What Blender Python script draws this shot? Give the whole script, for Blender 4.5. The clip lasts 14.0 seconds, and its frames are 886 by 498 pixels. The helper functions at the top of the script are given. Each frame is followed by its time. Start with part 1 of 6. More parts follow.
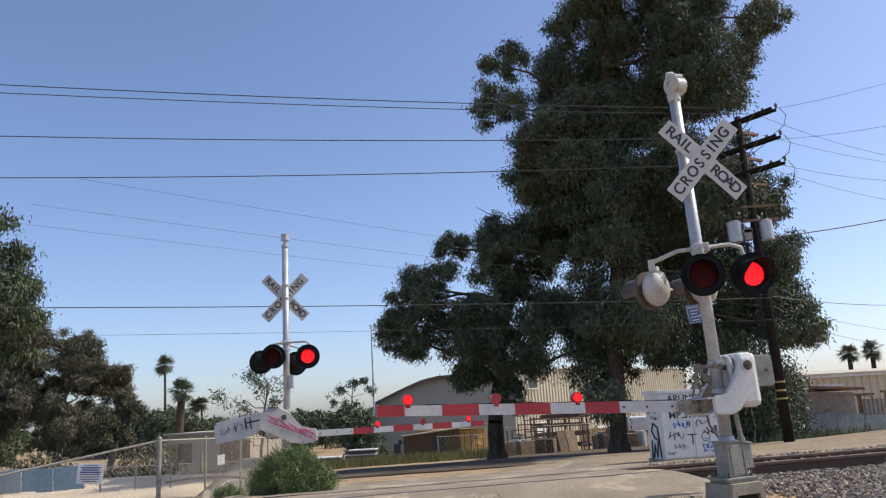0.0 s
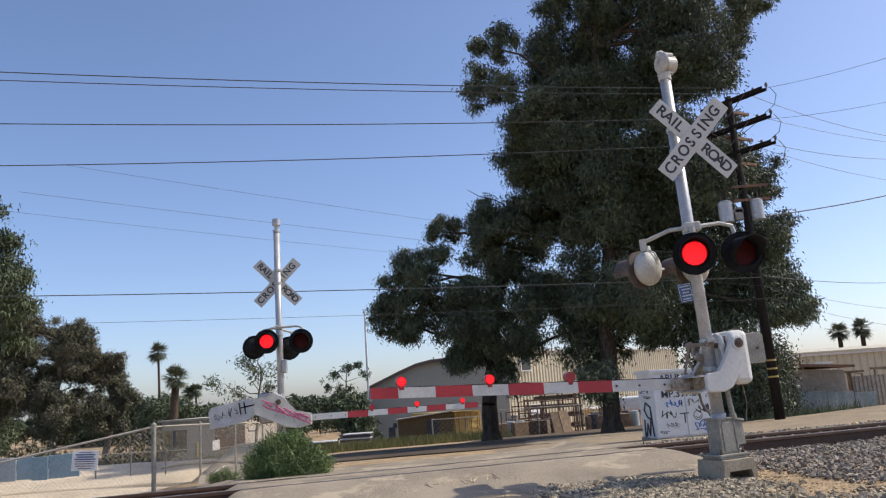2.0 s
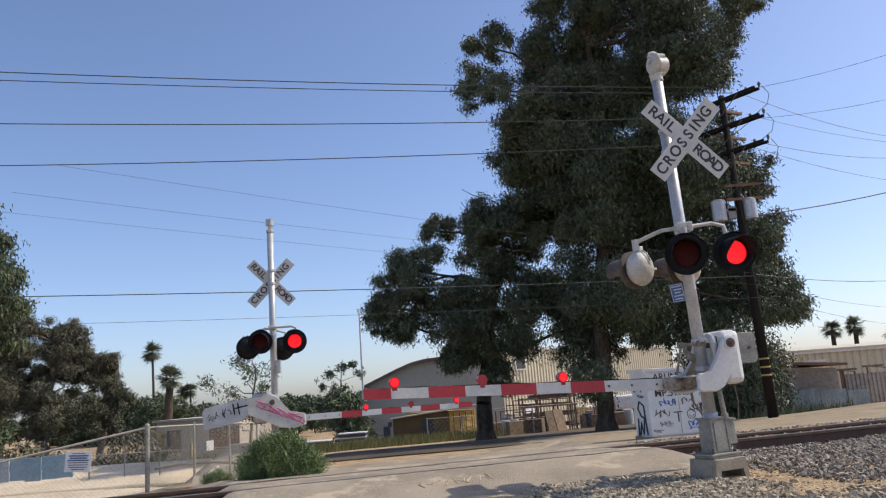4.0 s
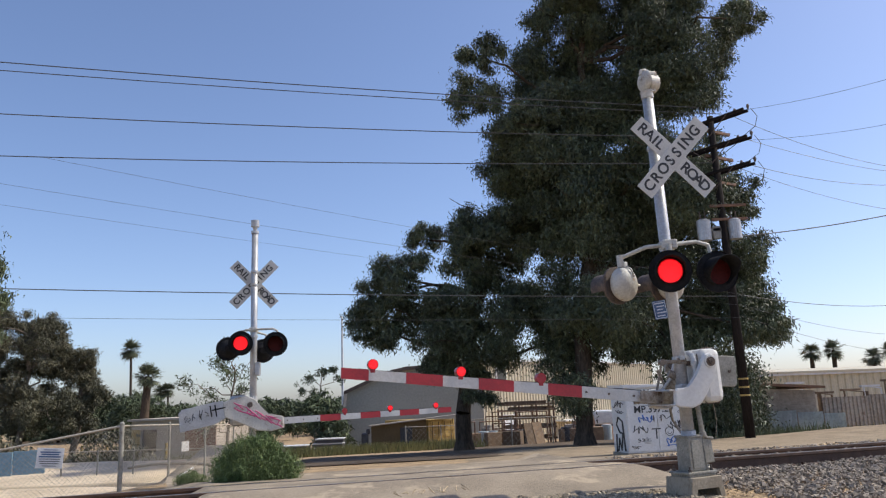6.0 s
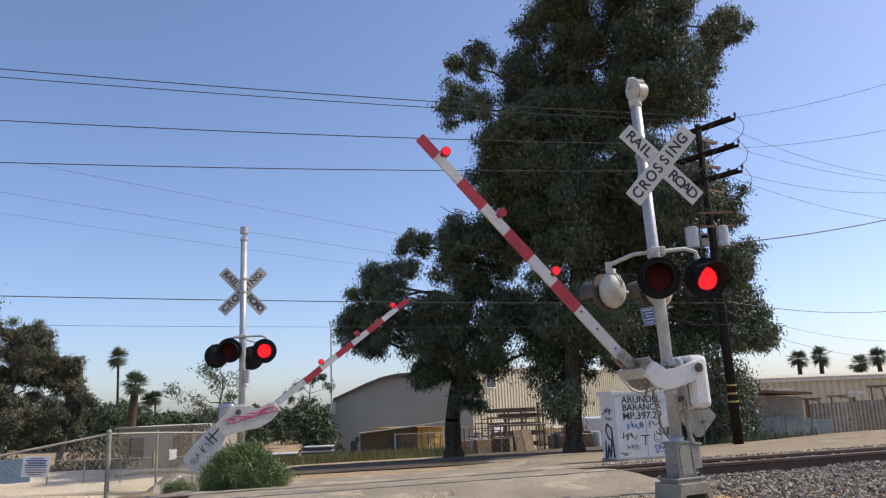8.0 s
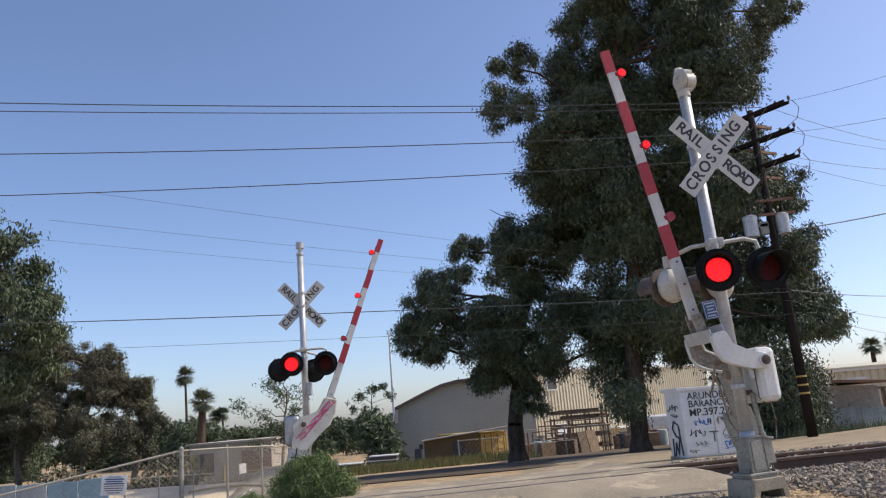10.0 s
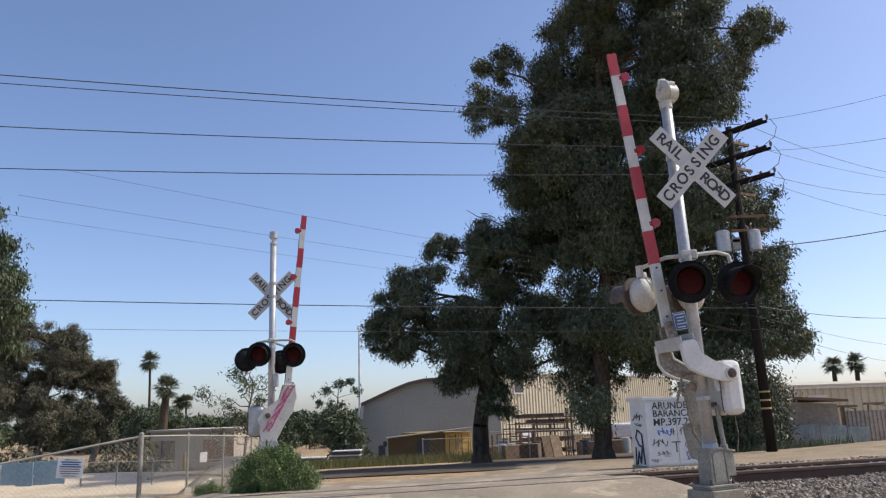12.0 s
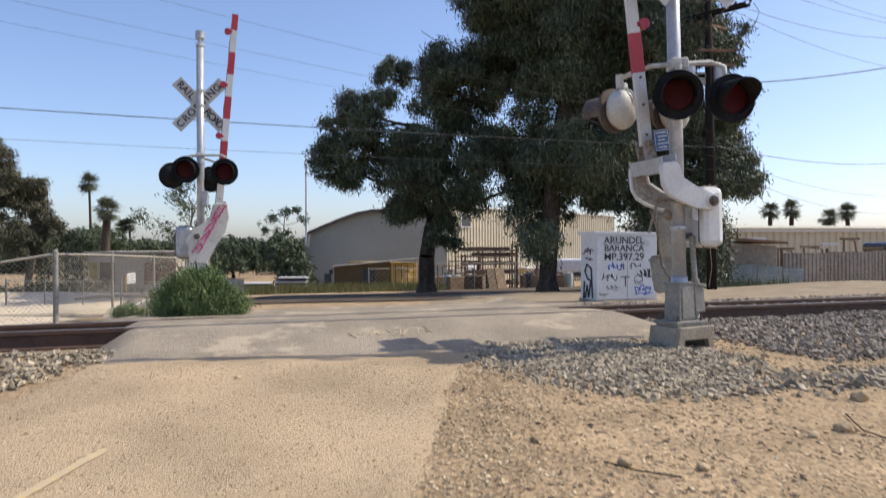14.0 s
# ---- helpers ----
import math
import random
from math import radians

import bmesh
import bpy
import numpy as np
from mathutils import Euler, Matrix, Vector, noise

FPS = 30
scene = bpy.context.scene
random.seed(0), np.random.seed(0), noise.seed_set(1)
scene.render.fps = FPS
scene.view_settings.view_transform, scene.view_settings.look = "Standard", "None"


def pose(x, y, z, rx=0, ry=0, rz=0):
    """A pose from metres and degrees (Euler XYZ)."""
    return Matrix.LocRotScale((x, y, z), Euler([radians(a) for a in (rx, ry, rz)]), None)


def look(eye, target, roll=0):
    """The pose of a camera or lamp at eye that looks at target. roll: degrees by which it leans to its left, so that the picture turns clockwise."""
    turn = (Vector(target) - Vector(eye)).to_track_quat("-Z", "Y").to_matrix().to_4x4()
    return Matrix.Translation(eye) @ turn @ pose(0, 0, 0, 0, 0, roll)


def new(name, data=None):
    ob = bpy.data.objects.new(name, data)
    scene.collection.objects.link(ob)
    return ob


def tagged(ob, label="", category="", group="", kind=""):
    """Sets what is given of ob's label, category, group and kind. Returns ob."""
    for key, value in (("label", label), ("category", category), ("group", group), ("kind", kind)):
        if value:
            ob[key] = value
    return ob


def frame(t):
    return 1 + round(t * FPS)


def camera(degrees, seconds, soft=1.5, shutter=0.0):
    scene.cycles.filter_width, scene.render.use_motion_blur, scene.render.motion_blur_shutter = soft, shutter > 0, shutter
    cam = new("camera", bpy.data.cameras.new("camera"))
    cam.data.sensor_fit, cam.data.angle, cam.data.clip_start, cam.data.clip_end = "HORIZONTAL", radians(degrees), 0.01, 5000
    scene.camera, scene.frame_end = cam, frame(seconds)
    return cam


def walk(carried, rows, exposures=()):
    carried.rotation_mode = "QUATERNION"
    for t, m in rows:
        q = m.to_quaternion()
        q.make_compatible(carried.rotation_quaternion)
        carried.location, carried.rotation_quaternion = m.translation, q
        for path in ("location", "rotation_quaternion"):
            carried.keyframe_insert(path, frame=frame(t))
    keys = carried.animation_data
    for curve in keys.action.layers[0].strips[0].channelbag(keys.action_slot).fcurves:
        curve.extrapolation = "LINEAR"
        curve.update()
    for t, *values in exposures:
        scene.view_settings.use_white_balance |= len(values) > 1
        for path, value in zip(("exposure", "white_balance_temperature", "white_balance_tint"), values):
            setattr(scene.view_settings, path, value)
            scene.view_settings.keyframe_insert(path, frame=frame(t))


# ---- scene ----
cam = camera(61.0, 14.0, soft=1.2, shutter=0.15)
PATH = [
    (0, 0.000, -0.000, 1.146, 102.24, 3.18, 1.51),
    (0.5, 0.001, 0.009, 1.131, 101.94, 3.06, 1.15),
    (1, -0.002, 0.017, 1.127, 101.28, 2.76, 0.82),
    (1.5, 0.007, 0.019, 1.139, 100.69, 3.19, 0.90),
    (2, 0.003, 0.016, 1.126, 100.99, 3.98, 1.07),
    (2.5, 0.004, 0.010, 1.130, 100.98, 3.98, 1.21),
    (4.8, 0.039, -0.002, 1.145, 100.85, 4.24, 0.50),
    (5, 0.040, -0.002, 1.145, 101.24, 4.21, 0.65),
    (5.5, 0.036, 0.020, 1.144, 101.94, 3.09, 0.04),
    (6, 0.032, 0.022, 1.139, 101.46, 2.16, -0.81),
    (6.5, 0.041, -0.004, 1.140, 101.42, 1.94, -1.20),
    (7, 0.042, 0.013, 1.144, 101.49, 1.70, -1.55),
    (9.3, 0.009, -0.015, 1.115, 102.50, 4.95, 0.75),
    (9.5, 0.008, -0.016, 1.114, 102.42, 5.22, 1.72),
    (10, 0.020, -0.017, 1.130, 102.64, 4.60, 3.00),
    (10.5, 0.018, 0.011, 1.130, 103.25, 3.11, 3.06),
    (11, 0.002, -0.001, 1.121, 103.20, 2.09, 2.70),
    (11.5, 0.006, -0.003, 1.124, 103.00, 1.72, 1.74),
    (12, 0.016, 0.027, 1.126, 102.41, 1.94, 0.45),
    (12.5, 0.008, 0.016, 1.122, 102.00, 1.90, -0.82),
    (13, 0.032, 0.113, 1.093, 98.54, 0.98, -2.65),
    (13.2, 0.018, 0.293, 1.042, 94.00, 0.83, -2.20),
    (13.5, -0.007, 0.689, 0.985, 86.45, 1.25, -2.11),
    (13.7, 0.005, 0.943, 0.994, 83.70, -0.10, -4.35),
    (14, 0.053, 1.294, 1.029, 89.78, 0.17, -3.56),
]
walk(cam, [(t, pose(x, y, z, rx, ry, rz)) for t, x, y, z, rx, ry, rz in PATH], [(0, 0.0), (12.8, 0.0), (13.4, 0.12), (14, 0.12)])

# ---- light ----
SUN = Vector((1.0, 0.16, 1.12)).normalized()
world = bpy.data.worlds.new("world")
scene.world = world
world.use_nodes = True
wn = world.node_tree
sky = wn.nodes.new("ShaderNodeTexSky")
sky.sky_type, sky.sun_disc = "NISHITA", False
sky.sun_elevation, sky.sun_rotation = math.asin(SUN.z), math.atan2(SUN.x, SUN.y)
sky.air_density, sky.dust_density, sky.ozone_density, sky.altitude = 0.85, 1.2, 4.5, 0
tint = wn.nodes.new("ShaderNodeMix")
tint.data_type, tint.blend_type = "RGBA", "MULTIPLY"
tint.inputs[0].default_value, tint.inputs[7].default_value = 1.0, (1.06, 0.975, 0.985, 1)
wn.links.new(sky.outputs[0], tint.inputs[6])
wn.links.new(tint.outputs[2], wn.nodes["Background"].inputs[0])
wn.nodes["Background"].inputs[1].default_value = 0.185
sun = new("sun", bpy.data.lights.new("sun", "SUN"))
sun.data.energy, sun.data.angle, sun.data.color = 3.9, radians(0.53), (1.0, 0.93, 0.80)
sun.matrix_world = look(SUN * 50, (0, 0, 0))


# ---- materials ----
def mat(name, c1, c2=None, rough=0.7, metal=0.0, scale=6.0, bump=0.0, fine=60.0, rand=0.0, spots=None, spot_scale=3.0, spot_at=0.62, stretch=(1, 1, 1)):
    """Two-scale noise colour between c1 and c2, with optional stains of a third colour and bump."""
    m = bpy.data.materials.new(name)
    m.use_nodes = True
    nt = m.node_tree
    n, l = nt.nodes, nt.links
    b = n["Principled BSDF"]
    b.inputs["Roughness"].default_value, b.inputs["Metallic"].default_value = rough, metal
    b.inputs["Specular IOR Level"].default_value = 0.12 if rough >= 0.9 else 0.5
    c2 = c2 or [c * 0.75 for c in c1]
    co = n.new("ShaderNodeTexCoord")
    mp = n.new("ShaderNodeMapping")
    mp.inputs["Scale"].default_value = stretch
    l.new(co.outputs["Object"], mp.inputs[0])
    n1 = n.new("ShaderNodeTexNoise")
    n1.inputs["Scale"].default_value, n1.inputs["Detail"].default_value = scale, 6
    l.new(mp.outputs[0], n1.inputs["Vector"])
    n2 = n.new("ShaderNodeTexNoise")
    n2.inputs["Scale"].default_value, n2.inputs["Detail"].default_value = fine, 3
    l.new(mp.outputs[0], n2.inputs["Vector"])
    ad = n.new("ShaderNodeMath")
    ad.operation = "ADD"
    l.new(n1.outputs[0], ad.inputs[0])
    l.new(n2.outputs[0], ad.inputs[1])
    mr = n.new("ShaderNodeMapRange")
    mr.inputs[1].default_value, mr.inputs[2].default_value = 0.83, 1.17
    l.new(ad.outputs[0], mr.inputs[0])
    mx = n.new("ShaderNodeMix")
    mx.data_type = "RGBA"
    mx.inputs[6].default_value, mx.inputs[7].default_value = (*c1, 1), (*c2, 1)
    l.new(mr.outputs[0], mx.inputs[0])
    col = mx.outputs[2]
    if spots:
        n3 = n.new("ShaderNodeTexNoise")
        n3.inputs["Scale"].default_value, n3.inputs["Detail"].default_value = spot_scale, 8
        n3.inputs["Roughness"].default_value = 0.7
        l.new(mp.outputs[0], n3.inputs["Vector"])
        r3 = n.new("ShaderNodeMapRange")
        r3.inputs[1].default_value, r3.inputs[2].default_value = spot_at, spot_at + 0.06
        l.new(n3.outputs[0], r3.inputs[0])
        m3 = n.new("ShaderNodeMix")
        m3.data_type = "RGBA"
        m3.inputs[7].default_value = (*spots, 1)
        l.new(r3.outputs[0], m3.inputs[0])
        l.new(col, m3.inputs[6])
        col = m3.outputs[2]
    if rand:
        gi = n.new("ShaderNodeNewGeometry")
        oi = n.new("ShaderNodeObjectInfo")
        a2 = n.new("ShaderNodeMath")
        a2.operation = "ADD"
        l.new(gi.outputs["Random Per Island"], a2.inputs[0])
        l.new(oi.outputs["Random"], a2.inputs[1])
        fr = n.new("ShaderNodeMath")
        fr.operation = "FRACT"
        l.new(a2.outputs[0], fr.inputs[0])
        rr = n.new("ShaderNodeMapRange")
        rr.inputs[3].default_value, rr.inputs[4].default_value = 1 - rand, 1 + rand
        l.new(fr.outputs[0], rr.inputs[0])
        hs = n.new("ShaderNodeHueSaturation")
        l.new(rr.outputs[0], hs.inputs["Value"])
        l.new(col, hs.inputs["Color"])
        col = hs.outputs[0]
    l.new(col, b.inputs["Base Color"])
    if bump:
        bp = n.new("ShaderNodeBump")
        bp.inputs["Strength"].default_value, bp.inputs["Distance"].default_value = bump, 0.02
        l.new(ad.outputs[0], bp.inputs["Height"])
        l.new(bp.outputs[0], b.inputs["Normal"])
    return m


def glow(name, color, strength):
    m = bpy.data.materials.new(name)
    m.use_nodes = True
    b = m.node_tree.nodes["Principled BSDF"]
    b.inputs["Base Color"].default_value = (*color, 1)
    b.inputs["Emission Color"].default_value = (*color, 1)
    b.inputs["Emission Strength"].default_value = strength
    return m


DIRT = mat("dirt", (0.51, 0.365, 0.215), (0.30, 0.215, 0.125), 0.95, scale=1.9, fine=30, bump=1.0, spots=(0.20, 0.15, 0.10), spot_scale=26, spot_at=0.54)
ROADM = mat("dusty asphalt", (0.66, 0.49, 0.305), (0.45, 0.335, 0.205), 0.95, scale=1.1, fine=120, bump=1.0, spots=(0.31, 0.245, 0.165), spot_scale=60, spot_at=0.57)
PATCH = mat("crossing asphalt", (0.38, 0.315, 0.235), (0.24, 0.20, 0.15), 0.92, scale=1.1, fine=60, bump=0.8, spots=(0.46, 0.375, 0.27), spot_scale=1.3, spot_at=0.54)
STONE = mat("ballast stone", (0.43, 0.36, 0.255), (0.24, 0.20, 0.145), 0.9, scale=9, fine=60, rand=0.45)
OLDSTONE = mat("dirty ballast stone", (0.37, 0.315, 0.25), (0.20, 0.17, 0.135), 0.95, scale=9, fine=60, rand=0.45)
PEBBLE = mat("tan pebble", (0.53, 0.395, 0.24), (0.37, 0.27, 0.16), 0.9, scale=9, fine=60, rand=0.45)
RUST = mat("rail rust", (0.10, 0.055, 0.035), (0.06, 0.035, 0.025), 0.75, scale=8, fine=70, bump=0.3)
SHINE = mat("rail head steel", (0.42, 0.40, 0.38), (0.3, 0.27, 0.24), 0.35, 0.9, scale=20)
TIE = mat("weathered tie wood", (0.13, 0.10, 0.08), (0.07, 0.055, 0.045), 0.95, scale=5, fine=60, rand=0.3)
GALV = mat("galvanised steel", (0.52, 0.525, 0.53), (0.40, 0.40, 0.40), 0.42, 0.35, scale=7, fine=50, spots=(0.33, 0.31, 0.28), spot_scale=5, spot_at=0.64)
BASEG = mat("weathered base casting", (0.34, 0.325, 0.28), (0.22, 0.21, 0.18), 0.6, 0.2, scale=6, fine=40, spots=(0.16, 0.125, 0.09), spot_scale=5, spot_at=0.6)
WHITE = mat("aged white paint", (0.58, 0.56, 0.50), (0.46, 0.44, 0.39), 0.55, scale=5, fine=40, spots=(0.30, 0.22, 0.15), spot_scale=6, spot_at=0.58)
BOARD = mat("sign white sheeting", (0.62, 0.61, 0.57), (0.52, 0.51, 0.47), 0.6, scale=4, fine=60)
ARMW = mat("gate arm white", (0.66, 0.65, 0.62), (0.56, 0.55, 0.52), 0.5, scale=6, fine=60, spots=(0.42, 0.38, 0.33), spot_scale=7, spot_at=0.68)
ARMR = mat("gate arm red sheeting", (0.46, 0.035, 0.045), (0.36, 0.03, 0.04), 0.45, scale=6, fine=60)
BLACK = mat("matt black paint", (0.014, 0.015, 0.017), (0.024, 0.024, 0.026), 0.9, scale=8, fine=50)
INK = mat("black lettering", (0.03, 0.03, 0.032), (0.05, 0.05, 0.05), 0.6)
LENS = mat("unlit red lens", (0.075, 0.007, 0.007), (0.04, 0.005, 0.005), 0.55, scale=40, fine=120)
LENS.node_tree.nodes["Principled BSDF"].inputs["Specular IOR Level"].default_value = 0.15
ARMLENS = mat("red marker lens", (0.42, 0.03, 0.04), (0.30, 0.02, 0.03), 0.25, scale=40)
LED = glow("lit red led", (0.80, 0.004, 0.012), 0.28)
LEDB = glow("bright red led", (1.0, 0.02, 0.03), 1.7)
CASTW = mat("white casting", (0.70, 0.69, 0.66), (0.62, 0.61, 0.58), 0.4, scale=4, fine=30, spots=(0.40, 0.33, 0.25), spot_scale=6, spot_at=0.66)
DARKST = mat("dark rusty steel", (0.16, 0.12, 0.095), (0.09, 0.07, 0.06), 0.7, 0.2, scale=9, fine=50)
CONC = mat("pale concrete", (0.40, 0.345, 0.265), (0.29, 0.25, 0.19), 0.9, scale=3, fine=40, bump=0.3)
BLUE = mat("blue sign", (0.06, 0.12, 0.25), (0.05, 0.09, 0.19), 0.5)
PALEB = mat("pale sign bars", (0.55, 0.60, 0.68), None, 0.6)
PINK = mat("magenta spray paint", (0.62, 0.09, 0.24), (0.5, 0.06, 0.18), 0.6)
SPRAYK = mat("black spray paint", (0.05, 0.05, 0.05), None, 0.6)
SPRAYB = mat("blue spray paint", (0.08, 0.2, 0.55), None, 0.6)
CABW = mat("cabinet white", (0.74, 0.74, 0.72), (0.64, 0.64, 0.62), 0.5, scale=3, fine=30, spots=(0.5, 0.47, 0.43), spot_scale=4, spot_at=0.64)
BARK = mat("eucalyptus bark", (0.11, 0.082, 0.06), (0.05, 0.04, 0.03), 0.95, scale=3, fine=16, bump=0.8, stretch=(1, 1, 0.25))
PALEBARK = mat("pale bark", (0.26, 0.21, 0.165), (0.14, 0.11, 0.085), 0.95, scale=3, fine=16, stretch=(1, 1, 0.25))
LEAF = mat("eucalyptus leaf", (0.115, 0.138, 0.068), (0.056, 0.072, 0.040), 0.5, scale=0.35, fine=3, rand=0.5)
LEAF2 = mat("olive brown leaf", (0.135, 0.122, 0.07), (0.08, 0.08, 0.045), 0.65, scale=0.25, fine=3, rand=0.5)
LEAF3 = mat("fresh green leaf", (0.15, 0.205, 0.065), (0.09, 0.135, 0.042), 0.65, scale=1.4, fine=9, rand=0.4)
LEAF4 = mat("grey green leaf", (0.10, 0.125, 0.06), (0.06, 0.08, 0.04), 0.75, scale=0.3, fine=3, rand=0.5)
FROND = mat("palm frond", (0.15, 0.165, 0.095), (0.09, 0.10, 0.06), 0.6, scale=1, fine=8, rand=0.4)
CHAIN = mat("weathered fence wire", (0.52, 0.47, 0.39), (0.40, 0.36, 0.29), 0.6, 0.2, scale=9)
RUSTCAST = mat("rust-stained casting", (0.46, 0.42, 0.36), (0.26, 0.21, 0.16), 0.6, 0.1, scale=5, fine=34, spots=(0.15, 0.09, 0.055), spot_scale=4.5, spot_at=0.58)
STRAP = mat("stained steel strap", (0.33, 0.28, 0.22), (0.2, 0.16, 0.12), 0.6, 0.2, scale=9, fine=50)
WEED = mat("dry weed", (0.24, 0.22, 0.09), (0.13, 0.15, 0.05), 0.8, scale=1, fine=9, rand=0.5)
POLEW = mat("creosote pole", (0.03, 0.024, 0.021), (0.016, 0.013, 0.012), 0.9, scale=4, fine=30, stretch=(1, 1, 0.2), bump=0.4)
WIRE = mat("cable", (0.10, 0.10, 0.10), None, 0.6)
CREAM = mat("cream metal siding", (0.60, 0.53, 0.38), (0.52, 0.46, 0.33), 0.6, scale=0.3, fine=5)
GREYW = mat("grey painted wall", (0.33, 0.335, 0.295), (0.28, 0.285, 0.25), 0.75, scale=0.25, fine=6)
ROOF = mat("metal roof", (0.44, 0.43, 0.40), (0.34, 0.33, 0.31), 0.5, 0.2, scale=0.5, fine=5)
YELLOW = mat("faded yellow steel", (0.46, 0.31, 0.09), (0.36, 0.24, 0.07), 0.65, scale=1, fine=10, spots=(0.2, 0.12, 0.06), spot_scale=2, spot_at=0.66)
OCHRE = mat("ochre shed wall", (0.13, 0.09, 0.042), (0.10, 0.068, 0.03), 0.8, scale=1, fine=10)
RUSTR = mat("rusty tin", (0.24, 0.13, 0.08), (0.15, 0.09, 0.06), 0.8, scale=1, fine=12)
TIN = mat("weathered tin", (0.40, 0.35, 0.29), (0.27, 0.23, 0.19), 0.65, 0.1, scale=0.8, fine=9, spots=(0.24, 0.15, 0.1), spot_scale=1.2, spot_at=0.6)
TARP = mat("faded blue sheet", (0.46, 0.53, 0.55), (0.34, 0.40, 0.42), 0.7, scale=1.5, fine=12)
LBLUE = mat("light blue tarp", (0.30, 0.46, 0.53), (0.22, 0.36, 0.43), 0.7, scale=1.5, fine=12)
WOOD = mat("stacked timber", (0.26, 0.18, 0.11), (0.15, 0.10, 0.065), 0.85, scale=3, fine=20, rand=0.3)
SAND = mat("sandy concrete bank", (0.70, 0.58, 0.42), (0.52, 0.42, 0.29), 0.95, scale=0.6, fine=12, bump=0.4)
BEIGE = mat("pale stucco", (0.54, 0.465, 0.38), (0.45, 0.385, 0.31), 0.9, scale=0.5, fine=9)
BROWNP = mat("red brown panel", (0.24, 0.09, 0.06), None, 0.8)
PLASTIC = mat("white plastic", (0.75, 0.75, 0.74), (0.6, 0.6, 0.6), 0.5)
CARK = mat("dark stack", (0.06, 0.065, 0.075), (0.03, 0.03, 0.035), 0.5)
YELPAINT = mat("worn yellow line", (0.64, 0.46, 0.19), (0.57, 0.43, 0.25), 0.95, scale=14, fine=60, spots=(0.52, 0.40, 0.255), spot_scale=22, spot_at=0.42)
GLASSD = mat("dark window", (0.03, 0.035, 0.04), None, 0.15)


# ---- mesh helpers ----
def mesh_ob(name, verts, faces, material, parent=None, smooth=False):
    me = bpy.data.meshes.new(name)
    me.from_pydata([tuple(v) for v in verts], [], faces)
    me.materials.append(material)
    if smooth:
        me.polygons.foreach_set("use_smooth", [True] * len(me.polygons))
    me.update()
    ob = new(name, me)
    ob.parent = parent
    return ob


def part(name, bm, material, parent, label="", smooth=False, mats=()):
    me = bpy.data.meshes.new(name)
    bmesh.ops.recalc_face_normals(bm, faces=bm.faces)
    bm.to_mesh(me)
    bm.free()
    me.materials.append(material)
    for extra in mats:
        me.materials.append(extra)
    if smooth:
        me.polygons.foreach_set("use_smooth", [True] * len(me.polygons))
    ob = new(name, me)
    ob.parent = parent
    if label:
        ob["label"] = label
    return ob


def thing(name, m, label, category, group="", kind=""):
    ob = new(name)
    ob.empty_display_size = 0.2
    ob.matrix_basis = m
    return tagged(ob, label, category, group, kind)


def box(bm, cx, cy, cz, sx, sy, sz, bevel=0.0, m=None, idx=0):
    r = bmesh.ops.create_cube(bm, size=1, matrix=(m or Matrix()) @ Matrix.Translation((cx, cy, cz)) @ Matrix.Diagonal((sx, sy, sz, 1)))
    vs = r["verts"]
    fs = {f for v in vs for f in v.link_faces}
    for f in fs:
        f.material_index = idx
    if bevel:
        es = {e for v in vs for e in v.link_edges}
        bmesh.ops.bevel(bm, geom=list(es), offset=bevel, segments=2, affect="EDGES", profile=0.5)
    return bm


def rod(bm, p0, p1, r0, r1=None, seg=10, idx=0, caps=True):
    p0, p1 = Vector(p0), Vector(p1)
    d = p1 - p0
    m = Matrix.Translation((p0 + p1) / 2) @ d.to_track_quat("Z", "Y").to_matrix().to_4x4()
    r = bmesh.ops.create_cone(bm, cap_ends=caps, segments=seg, radius1=r0, radius2=r0 if r1 is None else r1, depth=d.length, matrix=m)
    for f in {f for v in r["verts"] for f in v.link_faces}:
        f.material_index = idx
    return bm


def pipe(bm, pts, r, seg=8):
    """One tube swept through all the points."""
    pts = [Vector(p) for p in pts]
    rings = []
    for k, p in enumerate(pts):
        d = (pts[min(k + 1, len(pts) - 1)] - pts[max(k - 1, 0)]).normalized()
        a = d.orthogonal() if not rings else (side - d * side.dot(d))
        side = a.normalized()
        b = d.cross(side)
        rings.append([bm.verts.new(p + (side * math.cos(6.2832 * i / seg) + b * math.sin(6.2832 * i / seg)) * r) for i in range(seg)])
    for u, v in zip(rings, rings[1:]):
        for i in range(seg):
            bm.faces.new((u[i], u[(i + 1) % seg], v[(i + 1) % seg], v[i]))
    bm.faces.new(rings[0][::-1])
    bm.faces.new(rings[-1])
    return bm


def slab(bm, poly, y0, y1, bevel=0.0):
    """A polygon in the xz plane, thickened from y0 to y1."""
    a = [bm.verts.new((x, y0, z)) for x, z in poly]
    b = [bm.verts.new((x, y1, z)) for x, z in poly]
    n = len(poly)
    faces = [bm.faces.new(a), bm.faces.new(b[::-1])]
    faces += [bm.faces.new((a[i], b[i], b[(i + 1) % n], a[(i + 1) % n])) for i in range(n)]
    if bevel:
        bmesh.ops.bevel(bm, geom=list({e for f in faces[:2] for e in f.edges}), offset=bevel, segments=2, affect="EDGES", profile=0.5)
    return bm


